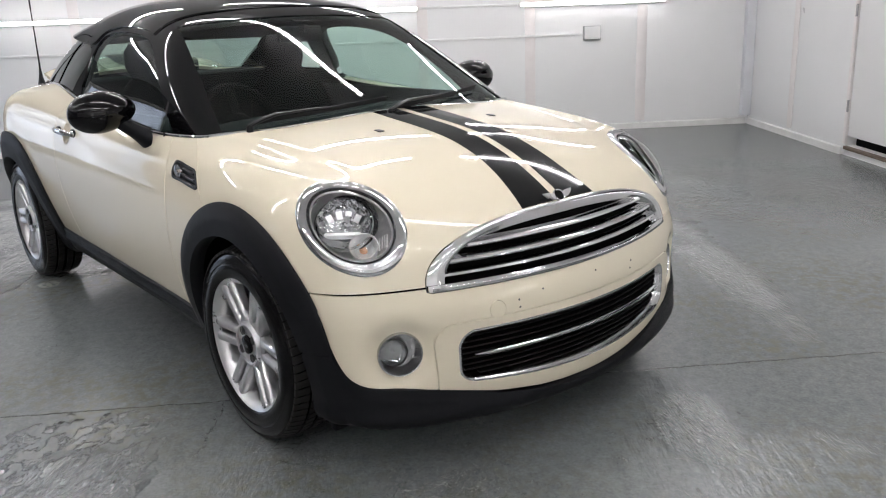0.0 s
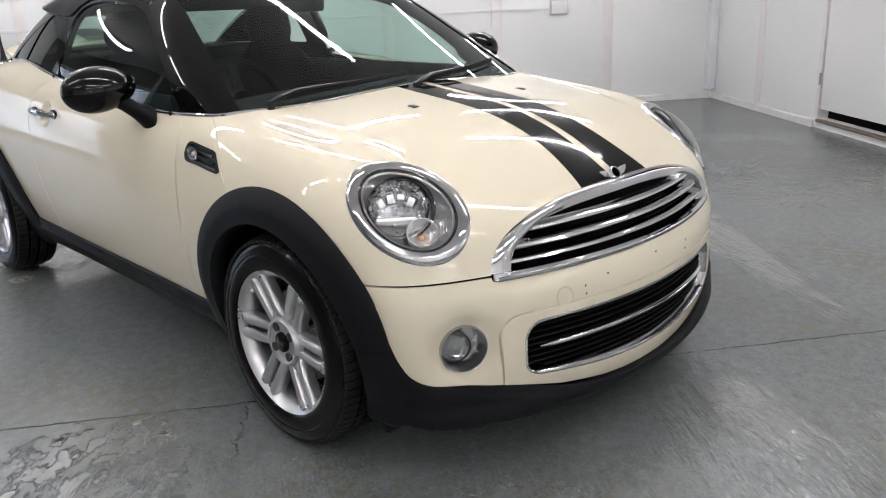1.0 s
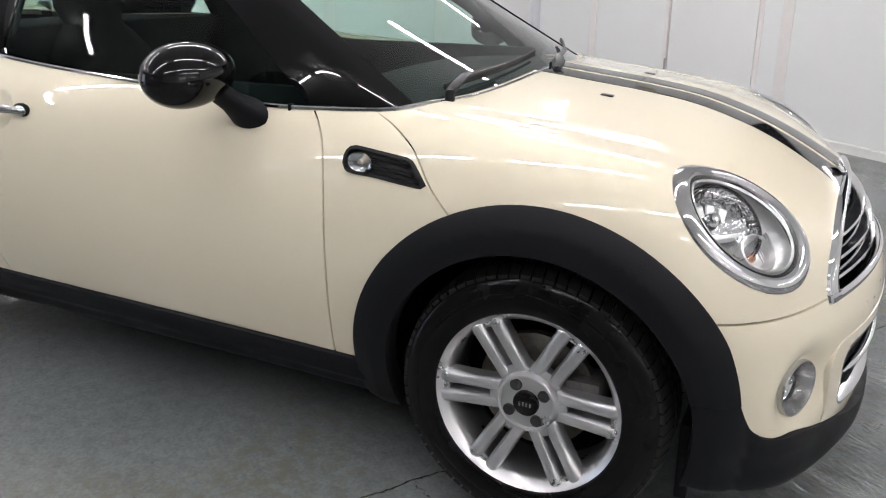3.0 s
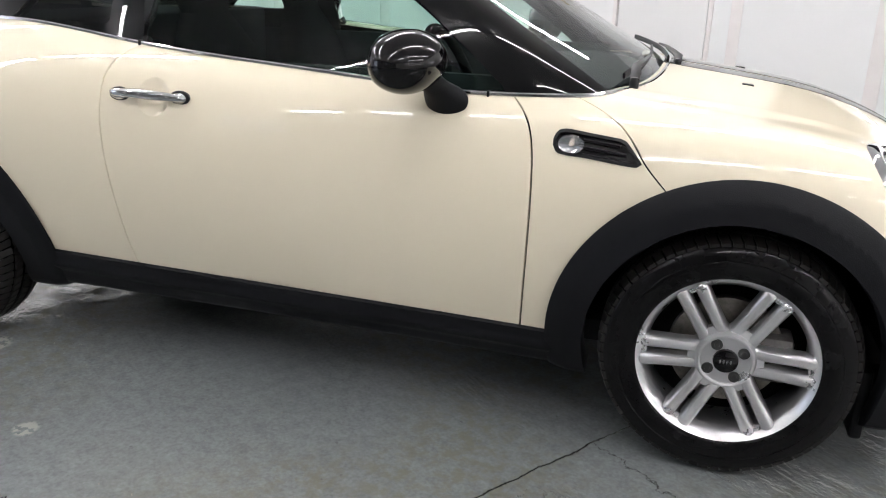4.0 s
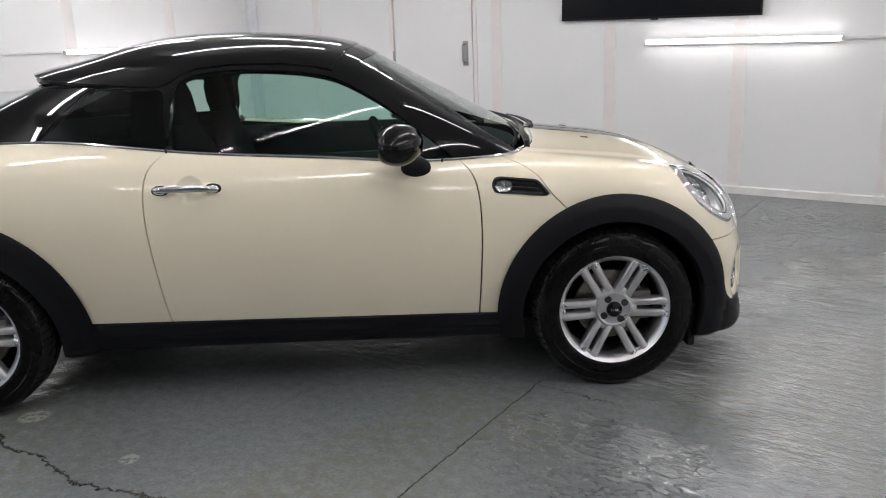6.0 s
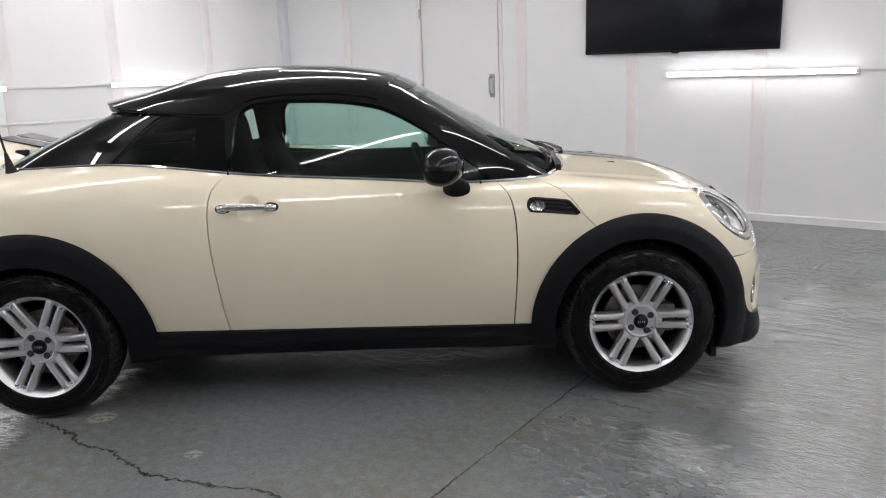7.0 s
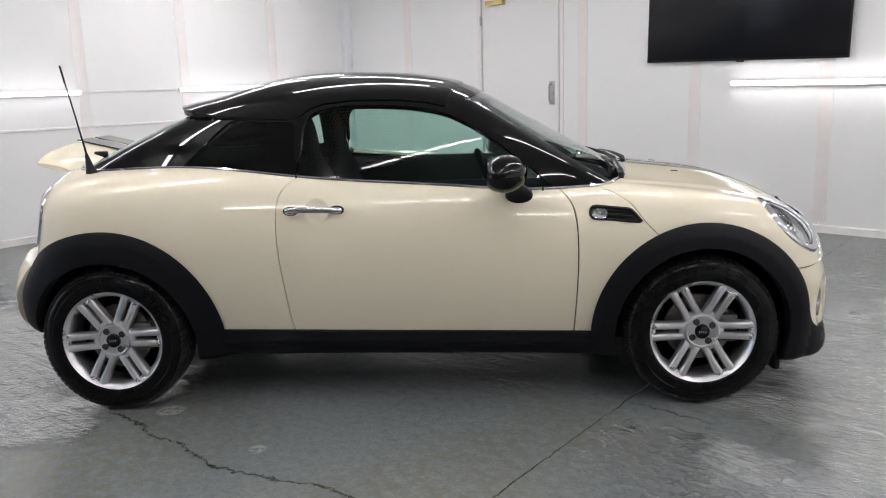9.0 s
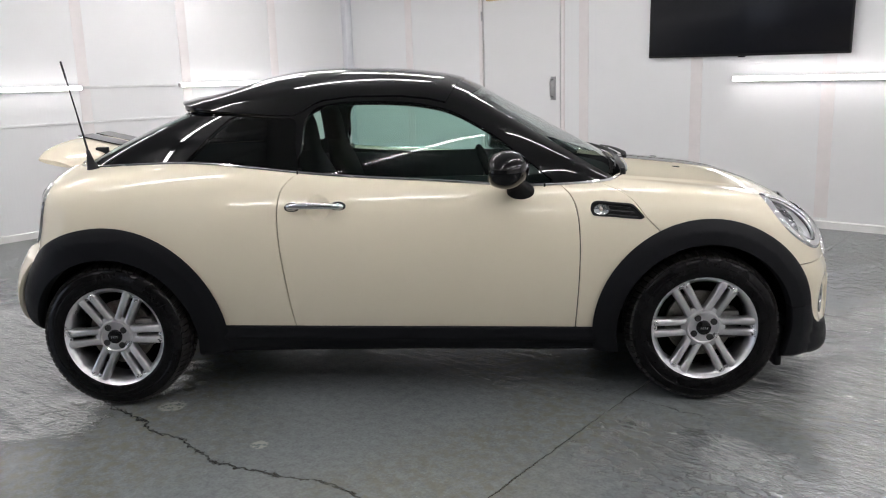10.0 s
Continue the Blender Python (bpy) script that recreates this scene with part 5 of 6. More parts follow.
def screen_in(p):
    """Inside the windscreen's glass, by height and by distance from the pillars."""
    y = np.abs(p[:, 1])
    return np.minimum(np.minimum(1.302 - 0.10 * y**2 - p[:, 2], p[:, 0] - 0.24), (0.648 - 0.40 * (p[:, 2] - 0.93) - y))


def rear_in(p):
    y = np.abs(p[:, 1])
    return np.minimum(np.minimum(1.226 - p[:, 2], -1.0 + 1.17 * (p[:, 2] - 1.054) - p[:, 0]), 0.56 - 0.12 * (p[:, 2] - 1.0) - y)


def roof_line(p):
    """Height over the lower edge of the helmet-shaped roof skin along the side and the tail."""
    x = p[:, 0]
    edge = np.interp(x, [-1.3, -1.0, -0.75, -0.46, -0.42, -0.38, -0.33, -0.2, 0.0, 0.12, 0.226, 0.3], [1.238, 1.232, 1.222, 1.208, 1.222, 1.25, 1.268, 1.280, 1.276, 1.262, 1.236, 1.19])
    return p[:, 2] - edge


def build_cabin():
    black = MAT["black_paint"]
    up = cut(CABIN, lambda p: np.minimum(body_f(p) + 0.004, p[:, 2] - 0.88), cabin_f)
    seam = lambda p: 0.262 - 0.42 * np.maximum(1.34 - p[:, 2], 0) - 0.10 * p[:, 1] ** 2 - p[:, 0]
    roof = cut(cut(up, roof_line, cabin_f), seam, cabin_f)
    tip = lambda p: 0.006 + 0.042 * np.clip((-p[:, 0] - 0.55) / 0.45, 0, 1) ** 1.8 * np.clip((1.36 - p[:, 2]) / 0.10, 0, 1)
    skin("roof", roof, cabin_f, black, CAR, "gloss black helmet roof with a tail lip", lift=tip, depth=0.03)
    rest = cut(up, lambda p: np.maximum(-roof_line(p), -seam(p)), cabin_f)
    frame = cut(rest, lambda p: -np.maximum.reduce([win_in(p), quarter_in(p), np.where(p[:, 0] > 0.2, screen_in(p), -1), np.where(p[:, 0] < -0.7, rear_in(p), -1)]), cabin_f)
    skin("window_frame", frame, cabin_f, black, CAR, "gloss black windscreen and rear pillars", depth=0.03)
    skin("windscreen", cut(up, lambda p: np.where(p[:, 0] > 0.2, screen_in(p), -1), cabin_f), cabin_f, MAT["screen_glass"], CAR, "tinted windscreen", lift=-0.004, depth=0)
    skin("rear_window", cut(up, lambda p: np.where(p[:, 0] < -0.7, rear_in(p), -1), cabin_f), cabin_f, MAT["rear_glass"], CAR, "tinted rear window", lift=-0.004, depth=0)
    for side in (right, left):
        skin("side_window", cut(cut(up, side, cabin_f), win_in, cabin_f), cabin_f, MAT["door_glass"], CAR, "green-tinted frameless door window", lift=-0.006, depth=0)
        skin("quarter_window", cut(cut(up, side, cabin_f), quarter_in, cabin_f), cabin_f, MAT["dark_glass" if side is right else "glass"], CAR, "tinted rear quarter window", lift=-0.004, depth=0)
    # bright strip all round the foot of the glass
    a = np.linspace(0, 2 * np.pi, 240, endpoint=False)
    d = np.stack([np.cos(a) * 1.35, np.sin(a) * 0.72], 1)
    lo, hi = np.full(240, 0.3), np.minimum(1.6, 1.20 / np.maximum(-d[:, 0], 0.01))
    for _ in range(22):
        m = (lo + hi) / 2
        q = d * m[:, None] + [-0.25, 0.0]
        inside = cabin_f(tops_of_body(q)) < 0.006
        lo, hi = np.where(inside, m, lo), np.where(inside, hi, m)
    ring = [Vector(p) for p in tops_of_body(d * lo[:, None] + [-0.25, 0.0]) + [0, 0, 0.002]]
    trim = part("belt_trim", sweep(bmesh.new(), ring, ring_section(0.0065, 0.006, 8, 2.5), closed=True), MAT["chrome"], CAR, "thin chrome strip round the foot of the glass")
    for s in (-1, 1):
        for x in (-0.425, 0.60):
            p = min((q for q in ring if q.y * s > 0), key=lambda q: abs(q.x - x))
            bm = bmesh.new()
            box(bm, (-0.0035, -0.009, -0.008), (0.0035, 0.009, 0.008), 0.002, Matrix.Translation(p))
            part("trim_joint", bm, MAT["black_plastic"], trim, "black joint in the strip")


def tops_of_body(q):
    start = np.stack([q[:, 0], q[:, 1], 0 * q[:, 0] + 0.5], 1)
    return reach(body_f, start, np.tile([0, 0, 1.0], (len(q), 1)), 0.9)


def top_of_body(x, y):
    return tops_of_body(np.array([[x, y]]))[0, 2]


build_panels()
build_cabin()


# ---- wheels ----
def build_wheel():
    """One wheel about its own centre, its face towards -y: the rim, with tyre, cap, bolts, disc."""
    bm = bmesh.new()
    lathe(bm, [(0.198, 0.10), (0.198, 0.02), (0.192, -0.02), (0.190, -0.06), (0.203, -0.085), (0.2145, -0.094), (0.2165, -0.0915), (0.2165, -0.08), (0.206, -0.07), (0.203, 0.10)], 96, "y", closed=True)
    # hub face
    lathe(bm, [(0.0001, -0.078), (0.034, -0.079), (0.0595, -0.080), (0.0605, -0.0845), (0.0635, -0.0862), (0.0675, -0.0855), (0.071, -0.080), (0.074, -0.066), (0.074, -0.02), (0.0001, -0.02)], 48, "y")
    bmesh.ops.recalc_face_normals(bm, faces=bm.faces[:])
    rim = part("wheel", bm, MAT["alloy"], CAR, "silver alloy wheel with six twin spokes")
    # six pairs of spokes
    sec = [(-0.0176, -0.036), (-0.0174, -0.014), (-0.0158, -0.0065), (-0.0115, -0.0005), (-0.0045, 0.002), (0.0045, 0.002), (0.0115, -0.0005), (0.0158, -0.0065), (0.0174, -0.014), (0.0176, -0.036)]
    for off in (-1, 1):
        bm = bmesh.new()
        rows = []
        for r, h, w in ((0.055, 0.064, 1.15), (0.068, 0.070, 1.05), (0.08, 0.0745, 0.93), (0.11, 0.079, 0.90), (0.15, 0.083, 0.94), (0.180, 0.0865, 0.98), (0.197, 0.088, 0.99), (0.205, 0.085, 0.95), (0.2105, 0.078, 0.82)):
            rows.append([bm.verts.new((r, -h - dz, off * (0.0212 + 0.0030 * (r - 0.055) / 0.14) + a * w)) for a, dz in sec])
        for r0, r1 in zip(rows, rows[1:]):
            for i in range(len(sec)):
                j = (i + 1) % len(sec)
                bm.faces.new((r0[i], r0[j], r1[j], r1[i]))
        bm.faces.new(rows[0][::-1])
        bm.faces.new(rows[-1])
        bmesh.ops.recalc_face_normals(bm, faces=bm.faces[:])
        first = part("spoke", bm, MAT["alloy"], rim)
        for k in range(1, 6):
            other = new("spoke", first.data)
            other.parent = rim
            other.matrix_basis = Matrix.Rotation(radians(60 * k), 4, "Y")
    # each pair is joined where it leaves the hub and where it meets the rim
    for r0, r1, h0, h1 in ((0.060, 0.090, 0.076, 0.070), (0.188, 0.207, 0.076, 0.083)):
        bm = bmesh.new()
        low = [bm.verts.new((r, -0.05, z)) for r, z in ((r0, -0.012), (r1, -0.012), (r1, 0.012), (r0, 0.012))]
        top = [bm.verts.new((r, -h, z)) for r, h, z in ((r0, h0, -0.012), (r1, h1, -0.012), (r1, h1, 0.012), (r0, h0, 0.012))]
        bm.faces.new(top)
        for i in range(4):
            bm.faces.new((low[i], low[(i + 1) % 4], top[(i + 1) % 4], top[i]))
        bmesh.ops.recalc_face_normals(bm, faces=bm.faces[:])
        first = part("spoke_bridge", bm, MAT["alloy"], rim)
        for k in range(1, 6):
            other = new("spoke_bridge", first.data)
            other.parent = rim
            other.matrix_basis = Matrix.Rotation(radians(60 * k), 4, "Y")
    # tyre with grooved tread
    prof = [(0.205, 0.088), (0.214, 0.098), (0.245, 0.1005), (0.275, 0.097), (0.293, 0.088), (0.300, 0.076)]
    for a, b in ((0.076, 0.046), (0.038, 0.006), (-0.006, -0.038), (-0.046, -0.076)):
        prof += [(0.3035 if abs(a) > 0.05 else 0.306, a), (0.306 if abs(b) < 0.05 else 0.3035, b)]
        if b > -0.07:
            prof += [(0.299, b - 0.0012), (0.299, b - 0.0068)]
    prof += [(0.301, -0.0775), (0.293, -0.088), (0.289, -0.0925), (0.275, -0.097), (0.262, -0.1), (0.259, -0.0985), (0.256, -0.1), (0.238, -0.1005), (0.222, -0.099), (0.2165, -0.096), (0.211, -0.088)]
    bm = bmesh.new()
    lathe(bm, prof, 120, "y")
    part("tyre", bm, MAT["rubber"], rim, "black rubber tyre with worn tread")
    # shoulder blocks
    bm = bmesh.new()
    for k in range(72):
        a = 2 * math.pi * k / 72
        for y0, y1, sk in ((-0.0885, -0.047, 0.012), (-0.036, -0.008, 0.012), (0.008, 0.036, -0.012), (0.047, 0.0885, -0.012)):
            pts = []
            for da, y in ((0.0, y0), (0.070, y0), (0.070 + sk * 2, y1), (sk * 2, y1)):
                for r in (0.290, 0.3130 if abs(y) < 0.06 else 0.3010):
                    pts.append(bm.verts.new((r * math.cos(a + da), y, r * math.sin(a + da))))
            for f in ((1, 3, 5, 7), (0, 1, 3, 2), (2, 3, 5, 4), (4, 5, 7, 6), (6, 7, 1, 0)):
                bm.faces.new([pts[i] for i in f])
    bmesh.ops.recalc_face_normals(bm, faces=bm.faces[:])
    tagged(part("tread", bm, MAT["tread"], rim, "", smooth=False), kind="stuff")
    bm = bmesh.new()
    lathe(bm, [(0.0001, -0.0895), (0.026, -0.0885), (0.0295, -0.086), (0.0305, -0.078)], 32, "y")
    cap = part("centre_cap", bm, MAT["black_paint"], rim, "black centre cap")
    for k in range(4):
        boxed("emblem_bar", (-0.0145 + 0.0082 * k, -0.0903, -0.005), (-0.0105 + 0.0082 * k, -0.0886, 0.005), MAT["satin_chrome"], cap)
    for k in range(4):
        a = radians(90 * k + 32)
        c = (0.047 * math.cos(a), 0, 0.047 * math.sin(a))
        bm = bmesh.new()
        lathe(bm, [(0.0001, -0.0826), (0.0128, -0.0826), (0.0138, -0.0834), (0.0138, -0.07)], 20, "y", c)
        lathe(bm, [(0.0001, -0.0842), (0.0065, -0.0842), (0.0072, -0.0825)], 6, "y", c)
        part("wheel_bolt", bm, MAT["bolt"], rim)
    bm = bmesh.new()
    lathe(bm, [(0.05, -0.012), (0.138, -0.012), (0.138, 0.012), (0.05, 0.012)], 64, "y", closed=True)
    lathe(bm, [(0.0001, -0.035), (0.062, -0.035), (0.07, -0.028), (0.07, 0.0)], 40, "y")
    part("brake_disc", bm, MAT["disc"], rim, "rusty steel brake disc")
    bm = bmesh.new()
    box(bm, (0.07, -0.045, -0.06), (0.155, 0.045, 0.06), 0.014)
    box(bm, (0.05, -0.052, -0.035), (0.11, -0.02, 0.035), 0.012)
    part("brake_caliper", bm, MAT["caliper"], rim, "dark brake caliper")
    bm = bmesh.new()
    lathe(bm, [(0.0001, 0.06), (0.2, 0.06), (0.2, 0.058), (0.0001, 0.058)], 40, "y")
    part("splash_shield", bm, MAT["dark"], rim)
    rim.matrix_basis = pose(FRONT_X, -TRACK, AXLE_Z)
    copy_thing(rim, pose(REAR_X, -TRACK - 0.004, AXLE_Z, 0, -3, 0))
    copy_thing(rim, pose(FRONT_X, TRACK, AXLE_Z, 0, 0, 180))
    copy_thing(rim, pose(REAR_X, TRACK, AXLE_Z, 0, 0, 180))


def build_wells():
    for x0, r in ((FRONT_X, 0.385), (REAR_X, 0.385)):
        for s in (-1, 1):
            bm = bmesh.new()
            rows = []
            for k in range(33):
                a = math.pi * (-0.01 + 1.02 * k / 32)
                x, z = x0 + r * math.cos(a), AXLE_Z + r * math.sin(a)
                out = reach(body_f, np.array([[x, 0, z]]), np.array([[0, 1.0, 0]]))[0, 1] - 0.02
                rows.append([bm.verts.new((x, s * y, z)) for y in (out, 0.42)])
            for a, b in zip(rows, rows[1:]):
                bm.faces.new((a[0], a[1], b[1], b[0]))
            bm.faces.new([r_[1] for r_ in rows])
            part("wheel_liner", bm, MAT["dark"], CAR, "black wheel arch liner")
    for s in (-1, 1):
        bm = bmesh.new()
        box(bm, (1.552, s * 0.63 - 0.10, 0.112), (1.584, s * 0.63 + 0.10, 0.3), 0.010)
        part("air_deflector", bm, MAT["cladding"], CAR, "small black air deflector before the wheel")
    boxed("underbody", (-0.84, -0.64, 0.188), (0.84, 0.64, 0.235), MAT["dark"], CAR, 0.01, "black underbody")


# ---- small outside parts ----
def build_mirrors():
    for s in (-1, 1):
        bm = bmesh.new()
        bmesh.ops.create_uvsphere(bm, u_segments=40, v_segments=24, radius=1)
        for v in bm.verts:
            x, y, z = v.co
            v.co = Vector(((x * 0.086 if x > 0 else max(x, -0.62) * 0.10), y * 0.116, z * 0.0735 * (1 - 0.10 * y)))
        bmesh.ops.transform(bm, matrix=Matrix.Translation((0.437, -0.893, 0.992)) @ pose(0, 0, 0, 5, 0, -8), verts=bm.verts[:])
        shell_ob = part("door_mirror", flip(bm, s), MAT["black_paint"], CAR, "gloss black rounded door mirror")
        bm = bmesh.new()
        bmesh.ops.create_uvsphere(bm, u_segments=32, v_segments=12, radius=1)
        bmesh.ops.scale(bm, vec=(0.030, 0.085, 0.056), verts=bm.verts[:])
        bmesh.ops.transform(bm, matrix=Matrix.Translation((0.402, -0.893, 0.992)) @ pose(0, 0, 0, 5, 0, -8), verts=bm.verts[:])
        part("mirror_glass", flip(bm, s), MAT["mirror_glass"], shell_ob, "silvered mirror glass")
        bm = bmesh.new()
        rows = []
        for k in range(9):
            q = k / 8
            c = Vector((0.458 + 0.036 * q, -0.858 + 0.092 * q, 0.965 - 0.078 * q))
            rx, ry = 0.040 - 0.010 * math.sin(math.pi * min(q * 1.25, 1)) + 0.016 * q ** 3, 0.028 - 0.003 * math.sin(math.pi * q) + 0.012 * q ** 3
            rows.append([bm.verts.new(c + Vector((rx * math.cos(a), 0.25 * ry * math.sin(a), ry * math.sin(a)))) for a in [2 * math.pi * j / 24 for j in range(24)]])
        for r0, r1 in zip(rows, rows[1:]):
            for j in range(24):
                bm.faces.new((r0[j], r0[(j + 1) % 24], r1[(j + 1) % 24], r1[j]))
        bm.faces.new(rows[0][::-1])
        bm.faces.new(rows[-1])
        bmesh.ops.recalc_face_normals(bm, faces=bm.faces[:])
        part("mirror_foot", flip(bm, s), MAT["cladding"], shell_ob, "matt black mirror foot")


def build_wipers():
    for y0, y1, z0, z1 in ((-0.54, -0.01, 0.938, 0.975), (-0.02, 0.52, 0.945, 0.970)):
        pts = []
        for k in range(25):
            q = k / 24
            y, z = y0 + (y1 - y0) * q, z0 + (z1 - z0) * q ** 0.85
            g = reach(cabin_f, np.array([[0.2, y, z]]), np.array([[1.0, 0, 0]]))[0]
            pts.append(Vector(g + slope_of(cabin_f, g[None])[0] * 0.013))
        w = part("wiper", sweep(bmesh.new(), pts, ring_section(0.004, 0.009, 8)), MAT["black_plastic"], CAR, "black windscreen wiper")
        lift_up = Vector((0.012, 0, 0.016))
        arm = [pts[0] + Vector((0.03, -0.035, -0.006)), pts[0] + Vector((0.03, 0.0, 0.008)), pts[3] + lift_up, pts[7] + lift_up * 0.9, pts[12] + lift_up * 0.6]
        part("wiper_arm", sweep(bmesh.new(), arm, ring_section(0.012, 0.006, 8), scale=[1.1, 1.2, 1.0, 0.7, 0.5]), MAT["black_plastic"], w)
        bm = bmesh.new()
        lathe(bm, [(0.0001, 0.010), (0.008, 0.009), (0.012, 0.0), (0.012, -0.03)], 18, "z", tuple(pts[0] + Vector((0.03, -0.035, -0.008))))
        part("pivot_cap", bm, MAT["black_plastic"], w)
    # washer jets on the bonnet
    for y in (-0.255, 0.255):
        p = Vector(reach(body_f, np.array([[1.228, y, 0.5]]), np.array([[0, 0, 1.0]]), 0.9)[0])
        bm = bmesh.new()
        box(bm, (-0.017, -0.012, -0.002), (0.017, 0.012, 0.009), 0.004, Matrix.Translation(p) @ pose(0, 0, 0, 0, 5, 0))
        part("washer_jet", bm, MAT["black_plastic"], CAR, "small black washer jet")


def build_emblem():
    c = Vector((1.792, 0, float(top_of_body(1.792, 0))))
    n = Vector(slope_of(body_f, np.array([c]))[0])
    m = Matrix.Translation(c + n * 0.006) @ Matrix((Vector((0, 1, 0)), n.cross(Vector((0, 1, 0))), n)).transposed().to_4x4() @ pose(0, 0, 0, 20, 0, 0) @ Matrix.Scale(0.92, 4)
    bm = bmesh.new()
    lathe(bm, [(0.0175, 0.0), (0.0175, 0.006), (0.0215, 0.007), (0.0235, 0.0)], 32, "z")
    bmesh.ops.transform(bm, matrix=m, verts=bm.verts[:])
    e = part("bonnet_emblem", bm, MAT["chrome"], CAR, "winged round chrome badge, plain")
    bm = bmesh.new()
    lathe(bm, [(0.0001, 0.004), (0.017, 0.004), (0.0178, 0.0)], 32, "z")
    bmesh.ops.transform(bm, matrix=m, verts=bm.verts[:])
    part("badge_disc", bm, MAT["black_paint"], e)
    for s in (-1, 1):
        wing = [(0.018, 0.010), (0.045, 0.016), (0.070, 0.018), (0.063, 0.007), (0.053, -0.002), (0.042, -0.008), (0.018, -0.011)]
        bm = bmesh.new()
        lo = [bm.verts.new((s * x, y, 0.0)) for x, y in wing]
        hi = [bm.verts.new((s * (0.94 * x + 0.002), 0.9 * y, 0.005)) for x, y in wing]
        bm.faces.new(hi)
        for i in range(len(wing)):
            j = (i + 1) % len(wing)
            bm.faces.new((lo[i], lo[j], hi[j], hi[i]))
        bmesh.ops.recalc_face_normals(bm, faces=bm.faces[:])
        bmesh.ops.transform(bm, matrix=m, verts=bm.verts[:])
        part("badge_wing", bm, MAT["badge_silver"], e)


def build_tail():
    for s in (-1, 1):
        side = right if s < 0 else left
        area = near(SIDES[s], lambda v: v[:, 0] < -1.25)
        ring = cut(cut(cut(area, both(side, lambda p: -1.3 - p[:, 0]), body_f), lambda p: tail_lamp(p, 0.80), body_f), lambda p: -tail_lamp(p, 0.985), body_f)
        t = skin("tail_lamp", ring, body_f, MAT["chrome"], CAR, "red tail lamp in a chrome ring", lift=0.01)
        lens = cut(cut(area, both(side, lambda p: -1.3 - p[:, 0]), body_f), lambda p: -tail_lamp(p, 0.81), body_f)
        skin("lens", lens, body_f, MAT["red_lens"], t, "red lens", lift=0.008, depth=0)
    # raised tail wing with stripes, on two posts
    bm = bmesh.new()
    rows = []
    for i in range(25):
        y = -0.52 + 1.04 * i / 24
        e = 1 - (abs(y) / 0.52) ** 6 * 0.40
        row = []
        for k in range(16):
            a = 2 * math.pi * k / 16
            x = -1.51 + 0.122 * e * math.cos(a) - 0.05 * (abs(y) / 0.52) ** 2
            z = 1.085 + 0.017 * e * math.sin(a) - 0.24 * (x + 1.51) - 0.07 * (abs(y) / 0.52) ** 2.2
            row.append(bm.verts.new((x, y, z)))
        rows.append(row)
    for r0, r1 in zip(rows, rows[1:]):
        for k in range(16):
            bm.faces.new((r0[k], r0[(k + 1) % 16], r1[(k + 1) % 16], r1[k]))
    bm.faces.new(rows[0][::-1])
    bm.faces.new(rows[-1])
    bmesh.ops.recalc_face_normals(bm, faces=bm.faces[:])
    wing = part("tail_wing", bm, MAT["cream_paint"], CAR, "raised cream tail wing with black stripes")
    for s in (-1, 1):
        bm = bmesh.new()
        box(bm, (-0.105, 0.018 if s > 0 else -0.17, -0.0), (0.105, 0.17 if s > 0 else -0.018, 0.004), 0.0, Matrix.Translation((-1.513, 0, 1.0995)) @ pose(0, 0, 0, 0, 13.5, 0))
        part("wing_stripe", bm, MAT["stripe"], wing)
        bm = bmesh.new()
        box(bm, (-1.47, s * 0.30 - 0.012, 1.0), (-1.41, s * 0.30 + 0.012, 1.078), 0.006)
        part("wing_post", bm, MAT["black_plastic"], wing, "black wing post")
    foot = Vector((-1.340, -0.615, float(top_of_body(-1.340, -0.615)) - 0.006))
    bm = bmesh.new()
    sweep(bm, [foot, foot + Vector((-0.008, 0.002, 0.03)), foot + Vector((-0.02, 0.007, 0.085))], ring_section(0.02, 0.03, 16), scale=[1.0, 0.6, 0.25], up=(1, 0, 0))
    aer = part("aerial", bm, MAT["black_plastic"], CAR, "black whip aerial on the rear wing")
    bm = bmesh.new()
    sweep(bm, [foot + Vector((-0.018, 0.007, 0.08)), foot + Vector((-0.055, 0.018, 0.25)), foot + Vector((-0.086, 0.026, 0.385)), foot + Vector((-0.088, 0.027, 0.39)), foot + Vector((-0.104, 0.031, 0.462))], ring_section(0.0033, 0.0033, 8), up=(1, 0, 0), scale=[1.5, 1.0, 0.85, 1.3, 1.25])
    part("aerial_mast", bm, MAT["black_plastic"], aer)


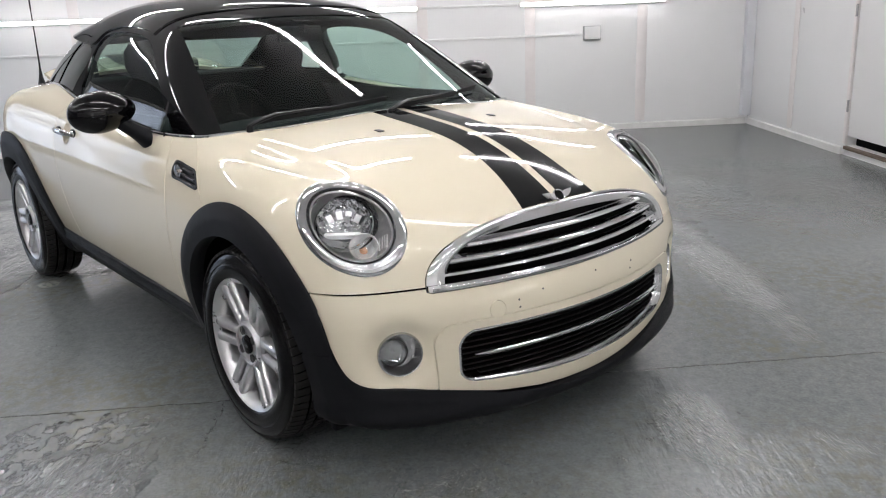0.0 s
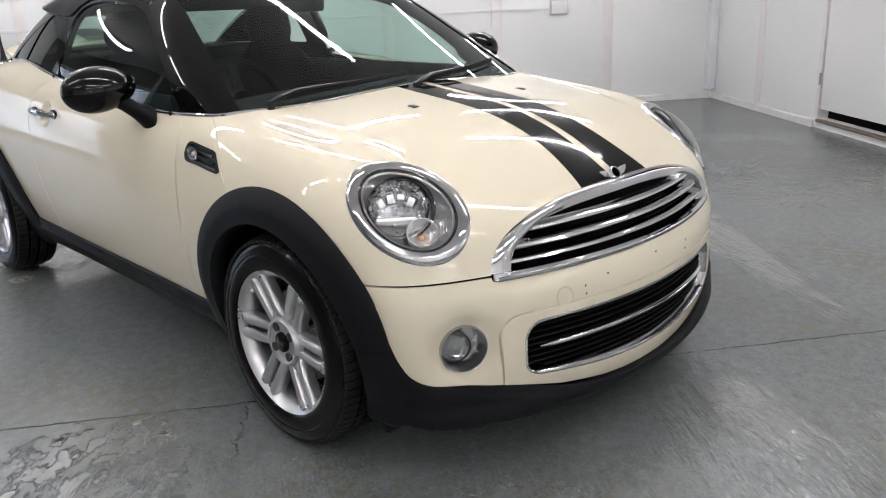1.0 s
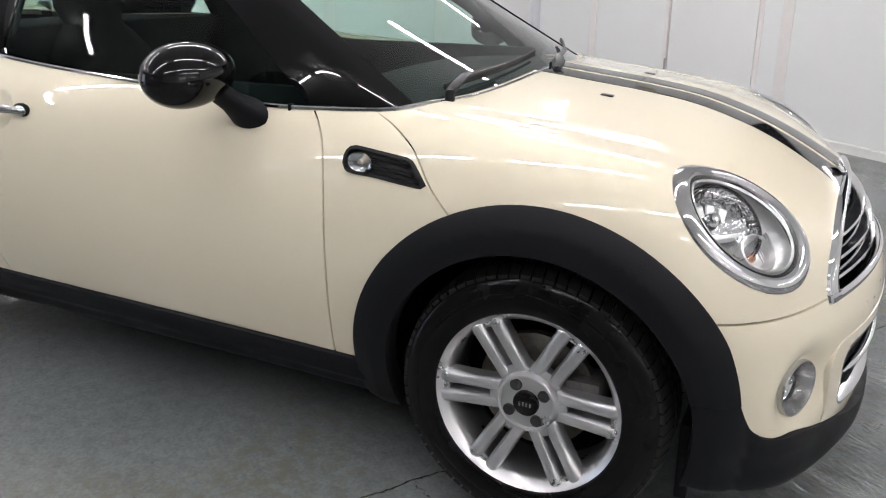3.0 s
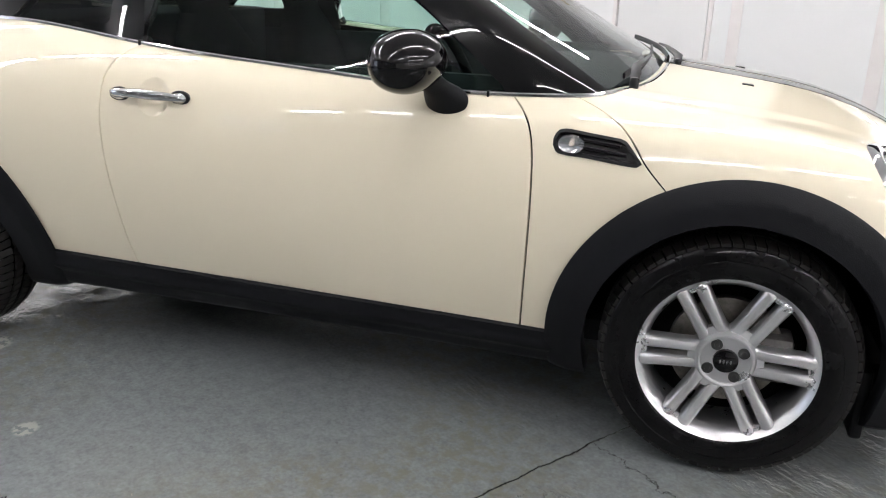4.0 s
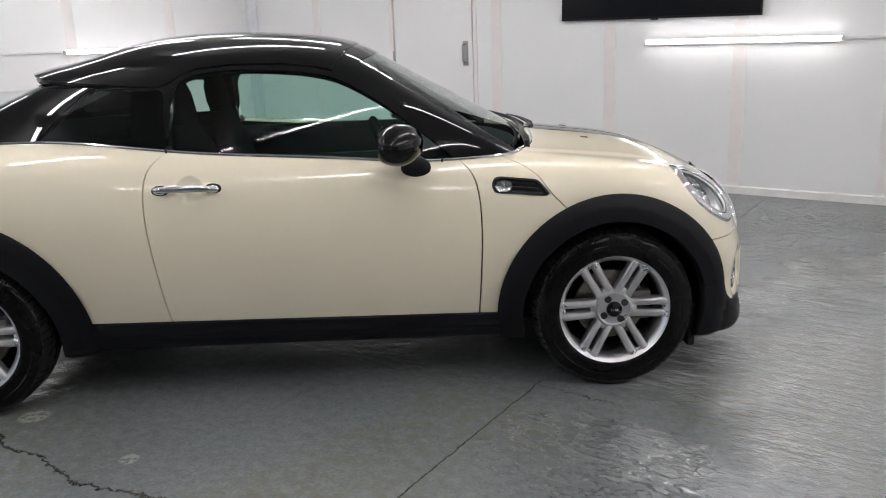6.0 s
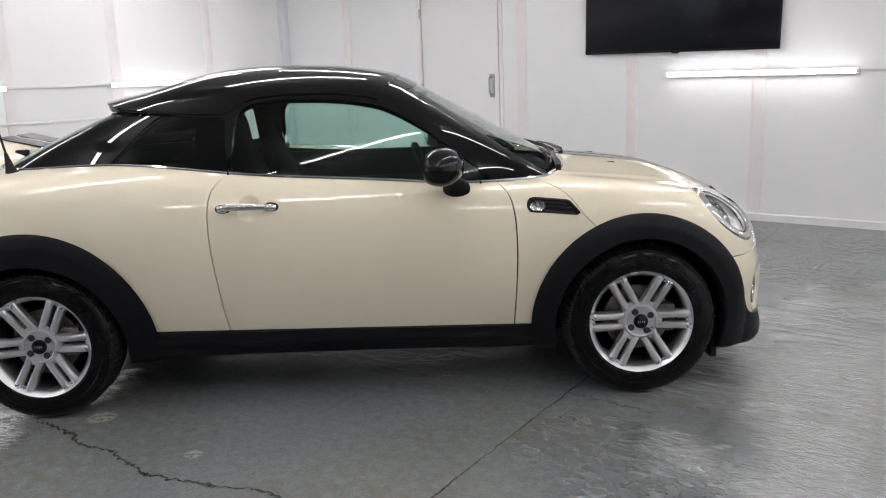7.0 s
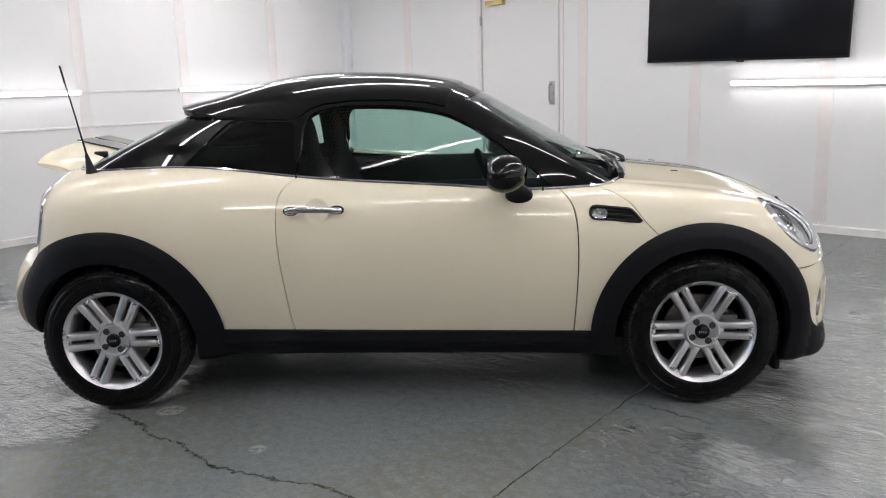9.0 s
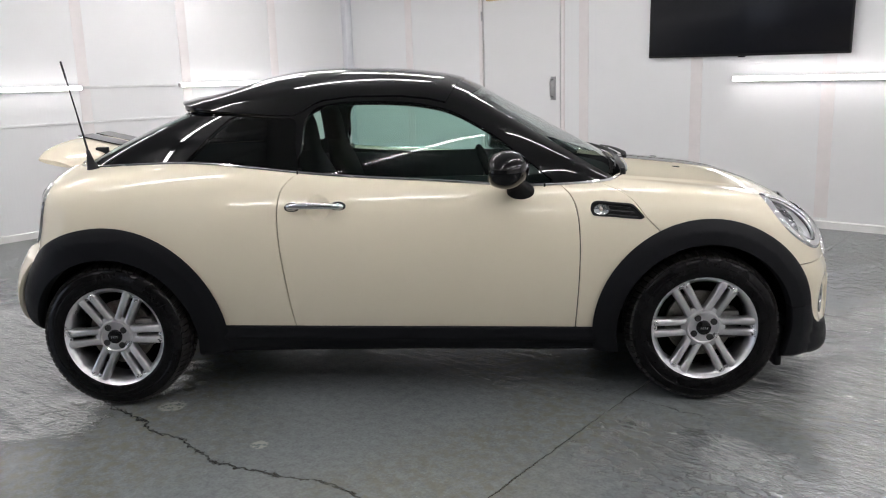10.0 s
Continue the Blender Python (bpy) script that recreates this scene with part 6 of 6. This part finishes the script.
# ---- inside the car ----
def build_inside():
    boxed("cabin_floor", (-1.25, -0.64, 0.24), (0.95, 0.64, 0.30), MAT["trim_grey"], CAR)
    for s in (-1, 1):
        bm = bmesh.new()
        sweep(bm, [(-0.9, s * 0.64, 0.62), (0.0, s * 0.655, 0.62), (0.75, s * 0.645, 0.62)], [(-0.03, -0.32), (0.03, -0.32), (0.025, 0.28), (0.0, 0.32), (-0.03, 0.32)])
        part("door_card", bm, MAT["trim_grey"], CAR, "dark door lining")
        seat(s)
    bm = bmesh.new()
    rows = []
    for i in range(21):
        y = -0.62 + 1.24 * i / 20
        xe = 0.95 - 0.42 * y * y
        rows.append([bm.verts.new(c) for c in ((xe, y, 0.905), (0.74 - 0.1 * y * y, y, 0.945 - 0.03 * (y / 0.62) ** 2), (0.56, y, 0.935 - 0.03 * (y / 0.62) ** 2), (0.50, y, 0.90), (0.50, y, 0.80), (0.60, y, 0.70), (xe, y, 0.68))])
    for r0, r1 in zip(rows, rows[1:]):
        for k in range(7):
            bm.faces.new((r0[k], r0[(k + 1) % 7], r1[(k + 1) % 7], r1[k]))
    bm.faces.new(rows[0][::-1])
    bm.faces.new(rows[-1])
    bmesh.ops.recalc_face_normals(bm, faces=bm.faces[:])
    part("dashboard", bm, MAT["trim_grey"], CAR, "dark grey dashboard")
    # steering wheel on the right-hand side
    m = Matrix.Translation((0.395, -0.345, 0.875)) @ pose(0, 0, 0, 0, 66, 0)
    bm = bmesh.new()
    lathe(bm, [(0.172 + 0.0155 * math.cos(a), 0.0155 * math.sin(a)) for a in [2 * math.pi * k / 14 for k in range(14)]], 56, "z", closed=True)
    for a in (0, 120, 240):
        box(bm, (0.03, -0.02, -0.012), (0.165, 0.02, 0.004), 0.004, Matrix.Rotation(radians(a + 60), 4, "Z"))
    lathe(bm, [(0.0001, 0.02), (0.05, 0.015), (0.062, 0.0), (0.06, -0.03), (0.0001, -0.03)], 32, "z")
    bmesh.ops.transform(bm, matrix=m, verts=bm.verts[:])
    part("steering_wheel", bm, MAT["seat"], CAR, "black three-spoke steering wheel")
    bm = bmesh.new()
    sweep(bm, [(0.40, -0.345, 0.87), (0.62, -0.345, 0.78)], ring_section(0.035, 0.035, 12))
    part("steering_column", bm, MAT["trim_grey"], CAR)
    bm = bmesh.new()
    box(bm, (-0.012, -0.115, -0.033), (0.012, 0.115, 0.033), 0.010, Matrix.Translation((0.335, 0.0, 1.225)) @ pose(0, 0, 0, 0, 8, 10))
    rm = part("rear_view_mirror", bm, MAT["black_plastic"], CAR, "black rear-view mirror")
    boxed("mirror_stem", (0.34, -0.01, 1.235), (0.39, 0.01, 1.262), MAT["black_plastic"], rm)
    boxed("parcel_shelf", (-1.28, -0.56, 0.985), (-0.80, 0.56, 1.02), MAT["trim_grey"], CAR, 0.008, "dark rear shelf")
    bm = bmesh.new()
    box(bm, (-0.80, -0.60, 0.30), (-0.74, 0.60, 1.03), 0.02)
    part("rear_bulkhead", bm, MAT["trim_grey"], CAR, "dark bulkhead behind the seats")
    # lining of the pillars behind the doors and of the quarters below their glass
    for side in (right, left):
        post = lambda p: np.maximum(np.minimum(p[:, 0] + 0.572 + 0.02 * (p[:, 2] - 1.1), -0.432 + 0.05 * (p[:, 2] - 1.17) - p[:, 0]), np.minimum(np.minimum(p[:, 0] + 0.95, -0.43 - p[:, 0]), 1.032 - p[:, 2]))
        skin("pillar_trim", cut(cut(CABIN, side, cabin_f), post, cabin_f), cabin_f, MAT["seat"], CAR, "black pillar lining", lift=-0.024, depth=0.008)
    # headlining under the roof
    lining = cut(CABIN, lambda p: np.minimum(roof_line(p), np.minimum(0.22 - p[:, 0], p[:, 0] + 1.0)), cabin_f)
    skin("headlining", lining, cabin_f, MAT["trim_grey"], CAR, "dark headlining", lift=-0.035, depth=0)


def seat(s):
    y = s * 0.345
    bm = bmesh.new()
    rows = []
    back = [(-0.28, 0.42, 0.235, 0.10), (-0.31, 0.55, 0.25, 0.075), (-0.36, 0.75, 0.245, 0.065), (-0.41, 0.93, 0.215, 0.055), (-0.435, 1.01, 0.15, 0.045), (-0.445, 1.05, 0.105, 0.042), (-0.455, 1.10, 0.125, 0.045), (-0.465, 1.17, 0.12, 0.042), (-0.468, 1.215, 0.085, 0.03)]
    for x, z, w, d in back:
        rows.append([bm.verts.new((x + d * math.copysign(abs(math.cos(a)) ** 0.7, math.cos(a)), y + w * math.copysign(abs(math.sin(a)) ** 0.6, math.sin(a)), z)) for a in [2 * math.pi * k / 24 for k in range(24)]])
    for r0, r1 in zip(rows, rows[1:]):
        for k in range(24):
            bm.faces.new((r0[k], r0[(k + 1) % 24], r1[(k + 1) % 24], r1[k]))
    bm.faces.new(rows[0][::-1])
    bm.faces.new(rows[-1])
    bmesh.ops.recalc_face_normals(bm, faces=bm.faces[:])
    b = part("seat", bm, MAT["seat"], CAR, "black seat with integral headrest")
    bm = bmesh.new()
    box(bm, (-0.30, y - 0.24, 0.36), (0.24, y + 0.24, 0.50), 0.05)
    part("seat_cushion", bm, MAT["seat"], b)


build_wheel()
build_wells()
build_mirrors()
build_wipers()
build_emblem()
build_tail()
build_inside()
